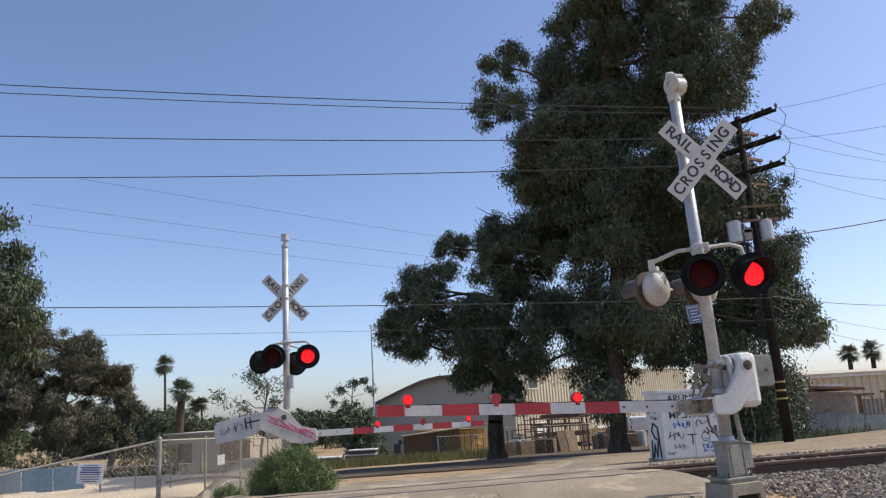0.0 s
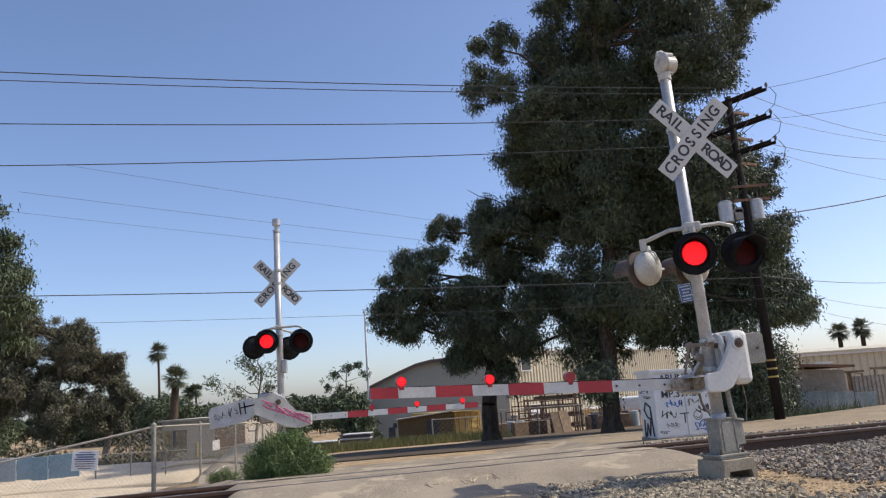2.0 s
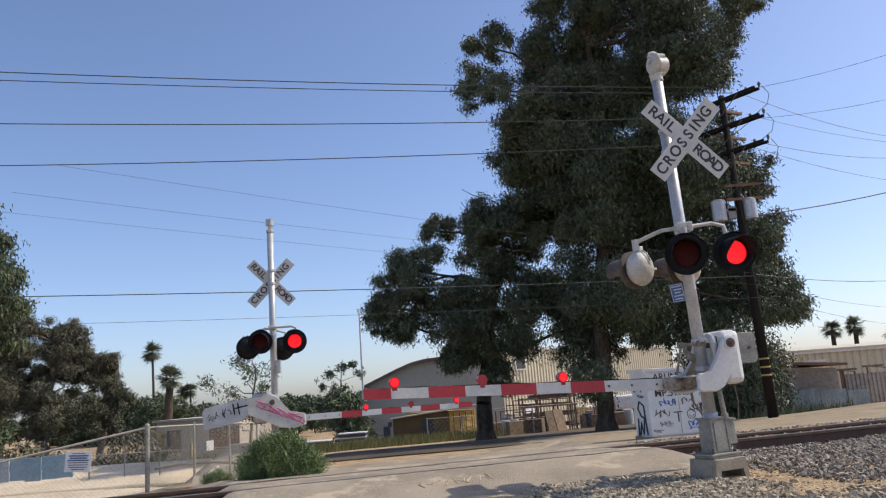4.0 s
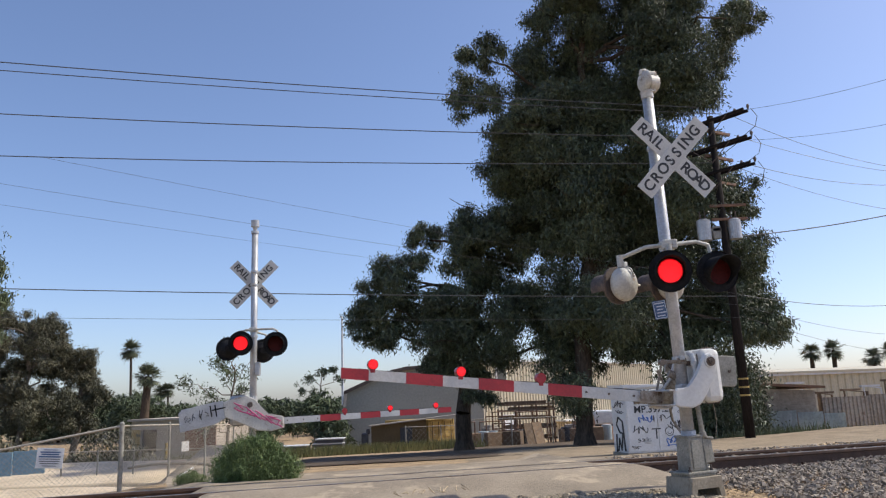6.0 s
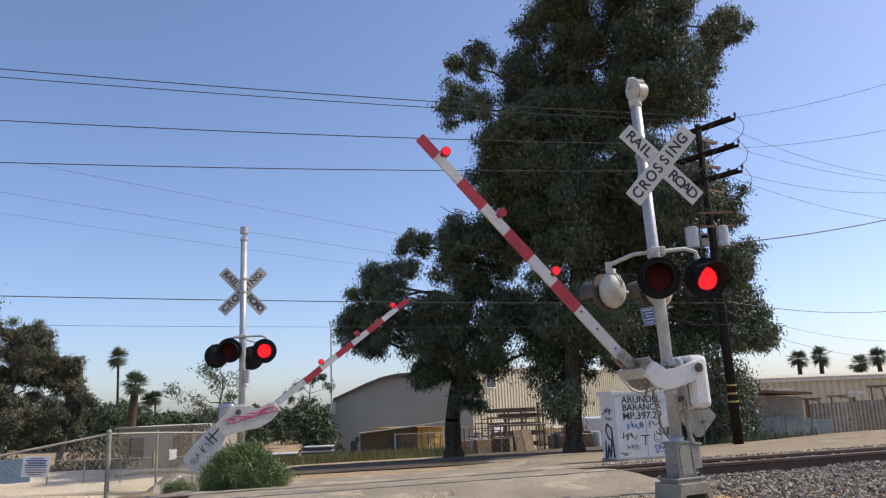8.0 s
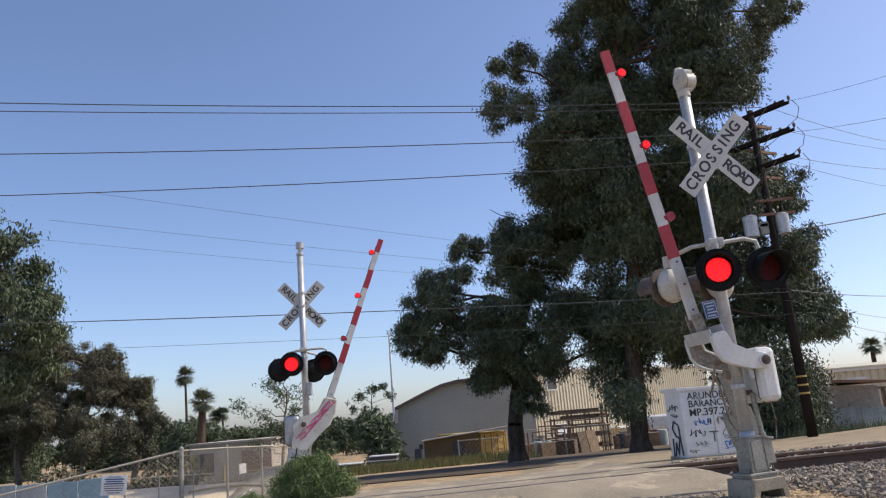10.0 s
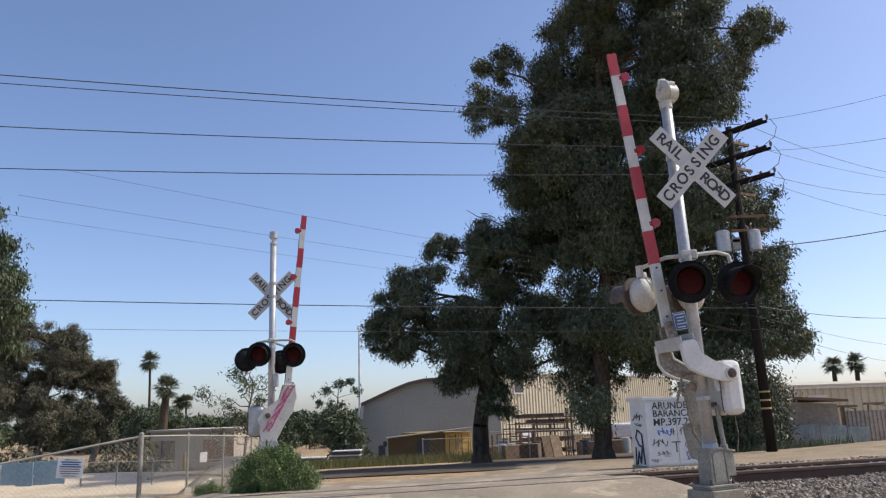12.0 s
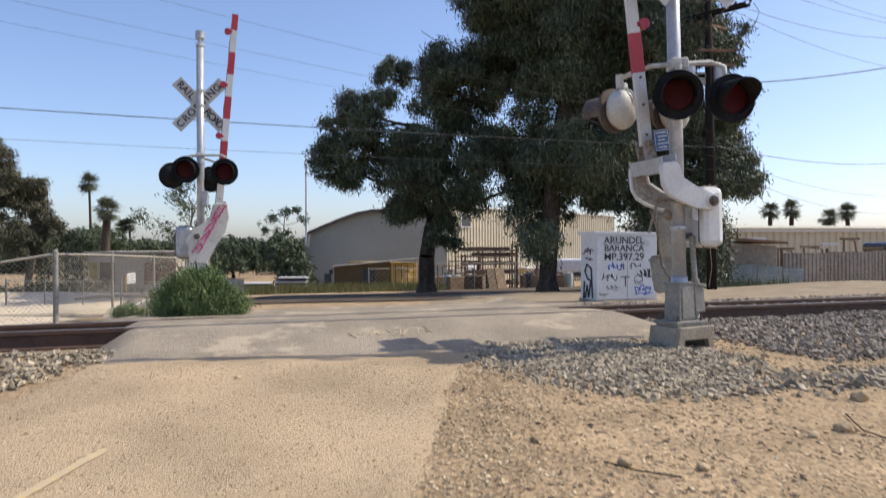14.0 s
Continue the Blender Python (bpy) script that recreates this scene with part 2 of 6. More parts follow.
def letters(name, text, size, material, parent, m, depth=0.002, label="", bold=0.0):
    cu = bpy.data.curves.new(name, "FONT")
    cu.body, cu.size, cu.align_x, cu.align_y, cu.extrude = text, size, "CENTER", "CENTER", depth
    cu.offset = bold
    tmp = bpy.data.objects.new(name, cu)
    scene.collection.objects.link(tmp)
    me = bpy.data.meshes.new_from_object(tmp.evaluated_get(bpy.context.evaluated_depsgraph_get()))
    bpy.data.objects.remove(tmp)
    me.materials.clear()
    me.materials.append(material)
    ob = new(name, me)
    ob.parent = parent
    ob.matrix_basis = m
    if label:
        ob["label"] = label
    return ob


def smooth01(v):
    v = min(max(v, 0.0), 1.0)
    return v * v * (3 - 2 * v)


TRACK = radians(16)
def rail_q(x, y):
    """Distance beyond the near rail."""
    return (y - 8.85 - 0.287 * x) * math.cos(TRACK)


def ground_z(x, y):
    q = rail_q(x, y)
    z = -0.38 * (1 - smooth01((y + 0.3) / 7.6)) if q < 0 else 0.0
    if q > 2.2:
        z -= 0.10 * smooth01((q - 2.2) / 2.5) + 0.048 * (min(q, 22) - 2.2) + 0.052 * max(0, min(q, 62) - 22)
    if x < -5.2:
        z -= 1.1 * smooth01((-5.2 - x) / 4) * smooth01((q - 1.6) / 2) * (1 - smooth01((q - 25) / 10))
    if x > 9:
        z += 0.22 * math.exp(-((x - 16) / 3.5) ** 2 - ((y - 27) / 2.0) ** 2)
    near = math.exp(-((x / 14) ** 2 + ((y - 6) / 16) ** 2))
    return z + near * 0.025 * noise.noise((x * 0.9, y * 0.9, 0)) + 0.012 * near * noise.noise((x * 3, y * 3, 4))


# ---- ground ----
def spread(lo, hi, step, far, grow):
    vals, v, s = [], lo, step
    left = []
    while v > -far:
        s *= grow
        v -= s
        left.append(v)
    mid = list(np.arange(lo, hi, step))
    v, s, right = hi, step, []
    while v < far:
        right.append(v)
        s *= grow
        v += s
    return left[::-1] + mid + right + [far]


def build_ground():
    xs, ys = spread(-9, 10, 0.16, 1500, 1.12), spread(-0.5, 15, 0.16, 1500, 1.12)
    verts = [(x, y, ground_z(x, y)) for y in ys for x in xs]
    w = len(xs)
    faces = [(j * w + i, j * w + i + 1, (j + 1) * w + i + 1, (j + 1) * w + i) for j in range(len(ys) - 1) for i in range(w - 1)]
    tagged(mesh_ob("ground", verts, faces, DIRT, smooth=True), "dry tan dirt ground strewn with fine stones", "ground", kind="structure")


build_ground()


def strip(name, left, right, ys, material, lift, label):
    """A draped surface between two edges given as functions of y."""
    verts, faces, n = [], [], 26
    for y in ys:
        a, b = left(y), right(y)
        for k in range(n + 1):
            x = a + (b - a) * k / n
            edge = min(k, n - k)
            q = rail_q(x, y)
            verts.append((x, y, ground_z(x, y) + (lift(q) if callable(lift) else lift) - (0.03 if edge == 0 else 0)))
    w = n + 1
    faces = [(j * w + i, j * w + i + 1, (j + 1) * w + i + 1, (j + 1) * w + i) for j in range(len(ys) - 1) for i in range(n)]
    return tagged(mesh_ob(name, verts, faces, material, smooth=True), label, "road", kind="structure")


def ragged(base, slope, amp, seed):
    return lambda y: base + slope * y + amp * noise.noise((y * 1.3, seed, 0)) + 0.4 * amp * noise.noise((y * 5, seed, 2))


strip("road", ragged(-2.55, 0.03, 0.12, 1.0), ragged(-0.5, 0.165, 0.14, 5.0), list(np.arange(-6, 8.1, 0.12)), ROADM, 0.012,
      "dusty tan asphalt path with worn edges leading to the crossing")


def crossing():
    """Asphalt apron over and between the rails, in the track's own directions."""
    c, s = math.cos(TRACK), math.sin(TRACK)
    def bed(name, q0, q1, u0, u1, z0, z1, label, rag):
        verts, nu, nq = [], 48, 10
        for j in range(nq + 1):
            for i in range(nu + 1):
                f = j / nq
                q = q0 + (q1 - q0) * f
                grow = rag * (1 - f if q0 < 0 else f)
                a = u0 - grow * 0.2 + rag * 0.12 * noise.noise((q * 2, 1, 3))
                b = u1 + grow * 0.15 + rag * 0.15 * noise.noise((q * 2, 7, 3))
                u = a + (b - a) * i / nu
                x, y = u * c - q * s, 8.85 + u * s + q * c
                edge = min(i, nu - i) / 3.0
                z = z0 + (z1 - z0) * smooth01(f) if edge >= 1 else (z0 + (z1 - z0) * smooth01(f)) * edge - 0.06 * (1 - edge)
                verts.append((x, y, max(z, -0.4) + 0.008 * noise.noise((x * 2, y * 2, 9))))
        w = nu + 1
        faces = [(j * w + i, j * w + i + 1, (j + 1) * w + i + 1, (j + 1) * w + i) for j in range(nq) for i in range(nu)]
        tagged(mesh_ob(name, verts, faces, PATCH, smooth=True), label, "road", kind="structure")
    bed("crossing_apron", -1.5, -0.08, -2.75, 2.9, 0.0, 0.168, "grey asphalt ramp up to the rails", 1.0)
    bed("crossing_panel", 0.06, 1.40, -2.75, 2.9, 0.162, 0.094, "asphalt filling between the two rails", 0.4)
    bed("crossing_far_apron", 1.54, 5.6, -2.9, 3.6, 0.092, -0.16, "asphalt ramp down beyond the rails", 1.0)


crossing()


def rail_track():
    c, s = math.cos(TRACK), math.sin(TRACK)
    m = pose(0, 8.85, 0.055, 0, 0, 16) @ pose(0, 0, 0, -2.9, 0, 0)
    track = thing("railway_track", m, "single railway track of rusty rails on dark timber ties", "railway track")
    prof = [(-0.07, -0.06), (0.07, -0.06), (0.07, -0.045), (0.012, -0.03), (0.012, 0.065), (0.036, 0.075), (0.036, 0.105), (0.028, 0.11), (-0.028, 0.11), (-0.036, 0.105), (-0.036, 0.075), (-0.012, 0.065), (-0.012, -0.03), (-0.07, -0.045)]
    for q in (0.0, 1.47):
        verts = [(u, q + a, b) for u in (-60, 90) for a, b in prof]
        n = len(prof)
        faces = [(i, (i + 1) % n, n + (i + 1) % n, n + i) for i in range(n)]
        r = mesh_ob("rail", verts, faces, RUST, track)
        top = bmesh.new()
        box(top, 15, q, 0.112, 150, 0.05, 0.004)
        part("rail_head", top, SHINE, r, "worn bright running surface")
    bm = bmesh.new()
    box(bm, 0, 0.735, -0.15, 0.22, 2.6, 0.16, 0.012)
    first = part("tie", bm, TIE, track)
    for k in range(-36, 56):
        if -5 <= k <= 5 or k == 0:
            if k != 0:
                continue
        o = new("tie", first.data)
        o.parent, o.matrix_basis = track, pose(k * 0.56 + 0.1 * math.sin(k * 3.1), 0.03 * math.sin(k * 1.7), 0.012 * math.sin(k * 5), 0, 0, 1.5 * math.sin(k * 2.3))
    bm = bmesh.new()
    box(bm, 0, 0, -0.055, 0.2, 0.34, 0.02)
    box(bm, 0.06, 0.09, -0.03, 0.03, 0.03, 0.04)
    box(bm, -0.06, -0.09, -0.03, 0.03, 0.03, 0.04)
    plate = part("tie_plate", bm, RUST, track)
    plate.matrix_basis = pose(0.56 * 6, 0, 0)
    for k in range(7, 34):
        for q in (0.0, 1.47):
            o = new("tie_plate", plate.data)
            o.parent, o.matrix_basis = track, pose(k * 0.56 + 0.1 * math.sin(k * 3.1), q, 0)


rail_track()


def stones(name, label, count, size, where, material, seed, sink=0.3, flat=1.0):
    """Loose stones as one scatter of faceted lumps. where(rng) gives x, y."""
    rng = np.random.default_rng(seed)
    base = np.array([(1, 0, 0), (-1, 0, 0), (0, 1, 0), (0, -1, 0), (0, 0, 1), (0, 0, -1)], float)
    tris = np.array([(0, 2, 4), (2, 1, 4), (1, 3, 4), (3, 0, 4), (2, 0, 5), (1, 2, 5), (3, 1, 5), (0, 3, 5)])
    cube = np.array([(a, b, c) for a in (-.62, .62) for b in (-.62, .62) for c in (-.55, .55)], float)
    ctris = np.array([(0, 1, 3), (0, 3, 2), (4, 6, 7), (4, 7, 5), (0, 4, 5), (0, 5, 1), (2, 3, 7), (2, 7, 6), (0, 2, 6), (0, 6, 4), (1, 5, 7), (1, 7, 3)])
    V, T, off = [], [], 0
    for k in range(count):
        x, y, lift = where(rng)
        b, t = (base, tris) if k % 2 else (cube, ctris)
        s = size * (0.5 + rng.random() ** 2 * 1.1) * np.array([1, 0.6 + 0.5 * rng.random(), flat * (0.5 + 0.4 * rng.random())])
        p = (b + rng.normal(0, 0.16, b.shape)) * s
        e = Euler(tuple(rng.uniform(-0.7, 0.7, 2) * min(1, flat)) + (rng.uniform(0, 6.3),)).to_matrix()
        p = p @ np.array(e).T + (x, y, ground_z(x, y) + lift + s[2] * (1 - 2 * sink) * 0.5)
        V.append(p)
        T.append(t + off)
        off += len(b)
    ob = mesh_ob(name, np.concatenate(V), np.concatenate(T).tolist(), material)
    return tagged(ob, label, "gravel", kind="stuff")


def track_side(q0, q1, u0, u1, heap=0.0):
    def f(rng):
        q, u = rng.uniform(q0, q1), rng.uniform(u0, u1)
        c, s = math.cos(TRACK), math.sin(TRACK)
        return u * c - q * s, 8.85 + u * s + q * c, heap * rng.random()
    return f


def patch(cx, cy, rx, ry, turn=0.0):
    def f(rng):
        while True:
            a, b = rng.normal(0, 0.55, 2)
            if a * a + b * b < 1.2 + 0.4 * rng.random():
                x, y = a * rx, b * ry
                c, s = math.cos(turn), math.sin(turn)
                return cx + x * c - y * s, cy + x * s + y * c, 0.0
    return f


def ballast_bed(name, u0, u1, q0, q1, label):
    c, s = math.cos(TRACK), math.sin(TRACK)
    us, qs = np.arange(u0, u1 + 0.01, 0.5), np.linspace(q0, q1, 9)
    verts = []
    for q in qs:
        for u in us:
            x, y = u * c - q * s, 8.85 + u * s + q * c
            d = min(q - q0, q1 - q) / 1.2
            verts.append((x, y, -0.035 + 0.02 * noise.noise((x * 2, y * 2, 0)) if d > 0.5 else (ground_z(x, y) - 0.03) * (1 - d * 2) - 0.035 * d * 2))
    w = len(us)
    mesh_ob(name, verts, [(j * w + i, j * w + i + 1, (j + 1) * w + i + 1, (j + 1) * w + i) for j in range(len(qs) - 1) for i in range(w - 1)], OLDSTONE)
    tagged(bpy.data.objects[name], label, "ballast", kind="structure")


def west_gravel(rng):
    """West of the path: stones thin out along a slanting edge."""
    spot = track_side(-3.6, -0.35, -9, -2.0, 0.03)
    while True:
        x, y, lift = spot(rng)
        if x < -2.42 + 0.22 * max(0.0, y - 5.96) - abs(rng.normal()) * 0.13 and y - 8.3 < -0.55 * (x + 3.1) - 0.1:
            return x, y, lift


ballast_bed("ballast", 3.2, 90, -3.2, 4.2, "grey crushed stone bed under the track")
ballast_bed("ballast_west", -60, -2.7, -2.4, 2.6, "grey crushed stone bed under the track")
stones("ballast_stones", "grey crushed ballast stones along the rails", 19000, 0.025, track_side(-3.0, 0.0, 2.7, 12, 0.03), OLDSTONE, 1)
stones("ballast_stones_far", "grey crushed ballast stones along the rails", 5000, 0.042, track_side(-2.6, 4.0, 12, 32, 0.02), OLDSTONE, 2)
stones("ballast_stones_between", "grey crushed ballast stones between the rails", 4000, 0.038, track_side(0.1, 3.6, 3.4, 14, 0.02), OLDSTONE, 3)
stones("ballast_stones_west", "pale grey ballast stones beside the path", 12000, 0.024, west_gravel, STONE, 4)
stones("gravel_heap", "grey gravel spilled round the signal's foot", 11000, 0.0235, patch(1.75, 7.1, 0.95, 1.25, 0.15), STONE, 5)
stones("gravel_tail", "grey gravel spilled beside the path", 900, 0.03, patch(3.6, 6.2, 1.7, 0.35, 0.25), STONE, 6)
stones("path_pebbles", "small tan pebbles on the path", 18000, 0.0065, lambda r: (r.uniform(-2.4, 1.0), 2.0 + 5.0 * r.random() ** 1.5, 0.012), PEBBLE, 7, flat=0.5)
def clumped(x0, x1, y0, y1, scale, cut):
    def f(rng):
        while True:
            x, y = rng.uniform(x0, x1), rng.uniform(y0, y1)
            if noise.noise((x * scale, y * scale, 11)) * 0.5 + 0.5 > cut + 0.5 * (rng.random() - 0.5):
                return x, y, 0.0
    return f


CHIP = mat("pale stone chip", (0.62, 0.50, 0.33), (0.46, 0.35, 0.22), 0.9, scale=9, fine=60, rand=0.35)
DARKCHIP = mat("brown stone chip", (0.30, 0.215, 0.14), (0.2, 0.145, 0.1), 0.9, scale=9, fine=60, rand=0.4)
stones("dirt_stones", "tan stones scattered on the bare dirt", 20000, 0.0135, clumped(0.3, 7.5, 2.4, 8.4, 0.9, 0.5), PEBBLE, 8, flat=0.5)
stones("dirt_chips", "pale stone chips scattered on the bare dirt", 10000, 0.0115, clumped(0.2, 7.0, 2.4, 7.8, 1.6, 0.52), CHIP, 18, flat=0.5)
stones("dirt_dark_chips", "brown stone chips scattered on the bare dirt", 5000, 0.014, clumped(0.3, 7.0, 2.4, 7.8, 1.2, 0.55), DARKCHIP, 19, flat=0.5)
stones("road_edge_chips", "loose chips along the path's edge", 9000, 0.0085, lambda r: (-0.5 + 0.165 * (yy := r.uniform(2.2, 8.0)) + r.normal() * 0.42, yy, 0.008), CHIP, 20, flat=0.5)
stones("far_gravel", "pale gravel shoulder beyond the rails", 7000, 0.035, track_side(1.8, 4.4, 0.5, 10, 0.0), PEBBLE, 9)


def big_stone(x, y, r, label):
    bm = bmesh.new()
    bmesh.ops.create_icosphere(bm, subdivisions=2, radius=r)
    for v in bm.verts:
        v.co *= 1 + 0.35 * noise.noise(v.co * 3 / r * 0.4 + Vector((x, y, 0)))
        v.co.z *= 0.7
    o = part("stone", bm, PEBBLE, None)
    o.matrix_basis = pose(x, y, ground_z(x, y) + r * 0.3, 10, 15, x * 70)
    tagged(o, label, "stone", "loose stones")


for x, y, r in [(1.86, 3.95, 0.035), (-1.05, 6.4, 0.03), (1.72, 4.0, 0.03), (1.6, 4.1, 0.028), (2.9, 5.6, 0.06), (3.3, 5.9, 0.05), (0.75, 4.9, 0.03), (1.1, 4.55, 0.035), (1.45, 4.5, 0.03), (2.2, 4.9, 0.03), (2.55, 6.6, 0.045), (3.0, 7.0, 0.04)]:
    big_stone(x, y, r, "angular brown stone lying on bare dirt")

big_stone(2.42, 5.0, 0.05, "dark pointed stone standing on bare dirt")
bm = bmesh.new()
pipe(bm, [(1.0, 4.55, ground_z(1.0, 4.55) + 0.012), (1.12, 4.42, ground_z(1.12, 4.42) + 0.02), (1.3, 4.38, ground_z(1.3, 4.38) + 0.012)], 0.004)
tagged(part("fallen_twig", bm, BARK, None), "thin dry twig lying on dirt", "twig")
bm = bmesh.new()
pipe(bm, [(2.62, 5.3, ground_z(2.62, 5.3) + 0.01), (2.5, 4.95, ground_z(2.5, 4.95) + 0.015), (2.62, 4.6, ground_z(2.62, 4.6) + 0.01)], 0.004)
tagged(part("fallen_branch", bm, BARK, None), "dark dry branch lying on dirt", "branch")


DASH = (-1.52, 4.2, -1.39, 4.88)


def yellow_dash():
    verts = []
    for k in range(11):
        f = k / 10
        x0, y0 = DASH[0] + (DASH[2] - DASH[0]) * f, DASH[1] + (DASH[3] - DASH[1]) * f
        for dx in (0, 0.05):
            verts.append((x0 + dx + 0.006 * noise.noise((k, dx * 40, 0)), y0, ground_z(x0 + dx, y0) + 0.018))
    faces = [(2 * k, 2 * k + 1, 2 * k + 3, 2 * k + 2) for k in range(10)]
    tagged(mesh_ob("lane_marking", verts, faces, YELPAINT), "worn yellow dashed line painted on the path", "road marking", kind="structure")


yellow_dash()

# dark yard soil, coloured darker still to stand in for the trees' shade
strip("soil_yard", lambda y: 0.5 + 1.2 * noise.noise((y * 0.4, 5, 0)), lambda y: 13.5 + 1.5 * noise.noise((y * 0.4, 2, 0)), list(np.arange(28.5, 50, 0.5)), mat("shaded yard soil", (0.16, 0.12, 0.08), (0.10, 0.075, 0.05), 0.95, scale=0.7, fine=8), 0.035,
      "dark soil under the trees, their shade put into its colour")
pen = random.Random(9)
for k in range(9):
    x, y = -0.35 + 0.085 * k, 8.0 + 0.03 * k
    bm = bmesh.new()
    pts = [(x + pen.uniform(-0.05, 0.05), y + pen.uniform(-0.12, 0.12)) for _ in range(4)]
    q = [rail_q(a, b) for a, b in pts]
    pipe(bm, [(a, b, 0.168 * smooth01((c + 1.5) / 1.42) + 0.006) for (a, b), c in zip(pts, q)], 0.003, 4)
    tagged(part("chalk_mark", bm, CHIP, None), "faded white scribble painted on asphalt", "road marking", "white marks on the crossing", kind="structure")


def straw():
    rng = np.random.default_rng(12)
    V, F = [], []
    for k in range(900):
        x, y, a, n = rng.uniform(0.3, 6.5), rng.uniform(2.6, 8.0), rng.uniform(0, 6.28), rng.uniform(0.03, 0.11)
        dx, dy, w = n * math.cos(a), n * math.sin(a), 0.0016
        z = ground_z(x, y) + 0.006
        i = len(V)
        V += [(x - w * math.sin(a), y + w * math.cos(a), z), (x + w * math.sin(a), y - w * math.cos(a), z), (x + dx, y + dy, ground_z(x + dx, y + dy) + 0.012 * rng.random() + 0.004)]
        F.append((i, i + 1, i + 2))
    tagged(mesh_ob("straw", V, F, mat("dry straw", (0.55, 0.45, 0.28), (0.36, 0.27, 0.16), 0.9)), "bits of dry straw on the dirt", "straw", kind="stuff")


straw()
strip("gravel_verge", lambda y: 0.8 + 0.8 * noise.noise((y * 0.7, 4, 0)), lambda y: min(46.0, (y - 12.6) / 0.287), list(np.arange(14.2, 28.3, 0.3)), mat("brown gravelly dirt", (0.38, 0.30, 0.205), (0.25, 0.195, 0.13), 0.95, scale=1.5, fine=14, bump=0.9, spots=(0.18, 0.145, 0.095), spot_scale=6, spot_at=0.58), 0.03,
      "brown gravelly dirt beyond the rails")
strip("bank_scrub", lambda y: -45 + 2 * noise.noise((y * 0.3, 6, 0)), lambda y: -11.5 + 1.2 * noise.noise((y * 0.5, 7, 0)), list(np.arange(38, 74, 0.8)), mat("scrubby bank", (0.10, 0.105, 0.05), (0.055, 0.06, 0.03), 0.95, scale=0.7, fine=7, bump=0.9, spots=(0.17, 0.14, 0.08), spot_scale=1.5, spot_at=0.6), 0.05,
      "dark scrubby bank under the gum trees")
strip("soil_verge", lambda y: -9 + 2 * noise.noise((y * 0.3, 3, 0)), lambda y: 2 + 0.22 * (y - 21) + 1.5 * noise.noise((y * 0.4, 8, 0)), list(np.arange(21, 34, 0.4)), mat("dark soil", (0.13, 0.10, 0.07), (0.08, 0.06, 0.045), 0.95, scale=0.6, fine=7), 0.03,
      "dark brown soil verge before the yard")


# ---- crossing signals ----
PSI = {-1: 13, 1: 16}
NEAR_BASE, FAR_BASE = (2.60, 7.75), (-3.14, 13.65)


def board_text(board, text, spots, size, y, flip=0):
    """Single letters along a crossbuck board."""
    for ch, u in zip(text, spots):
        letters("letter", ch, size, INK, board, Matrix.Translation((u, y, 0)) @ pose(0, 0, 0, 90, 0, 0), 0.0015, "", 0.004)


def crossbuck(sig, cx, cy, cz, yaw, tilt_a, tilt_b):
    hub = pose(cx, cy, cz, 0, 0, yaw)
    for turn, words, dy in ((tilt_a, (("RAIL", (-0.50, -0.39, -0.30, -0.22)), ("ROAD", (0.20, 0.31, 0.41, 0.51))), 0.004), (-tilt_b, (("CROSSING", (-0.50, -0.36, -0.21, -0.07, 0.07, 0.18, 0.30, 0.45)),), -0.006)):
        bm = bmesh.new()
        box(bm, 0, 0, 0, 1.22, 0.006, 0.229, 0.002)
        for u in (-0.05, 0.05):
            rod(bm, (u, -0.006, 0), (u, 0.012, 0), 0.012, seg=8)
        b = part("crossbuck_board", bm, BOARD, sig, "white blade with black lettering")
        b.matrix_basis = hub @ pose(0, dy, 0, 0, turn, 0) @ Matrix.Scale(0.877, 4)
        for text, spots in words:
            board_text(b, text, spots, 0.185, -0.0045)
    bm = bmesh.new()
    box(bm, 0, 0.03, 0.0, 0.05, 0.05, 0.30)
    rod(bm, (0, 0.05, 0.12), (-cx, -cy, 0.12), 0.02)
    o = part("crossbuck_bracket", bm, GALV, sig)
    o.matrix_basis = hub


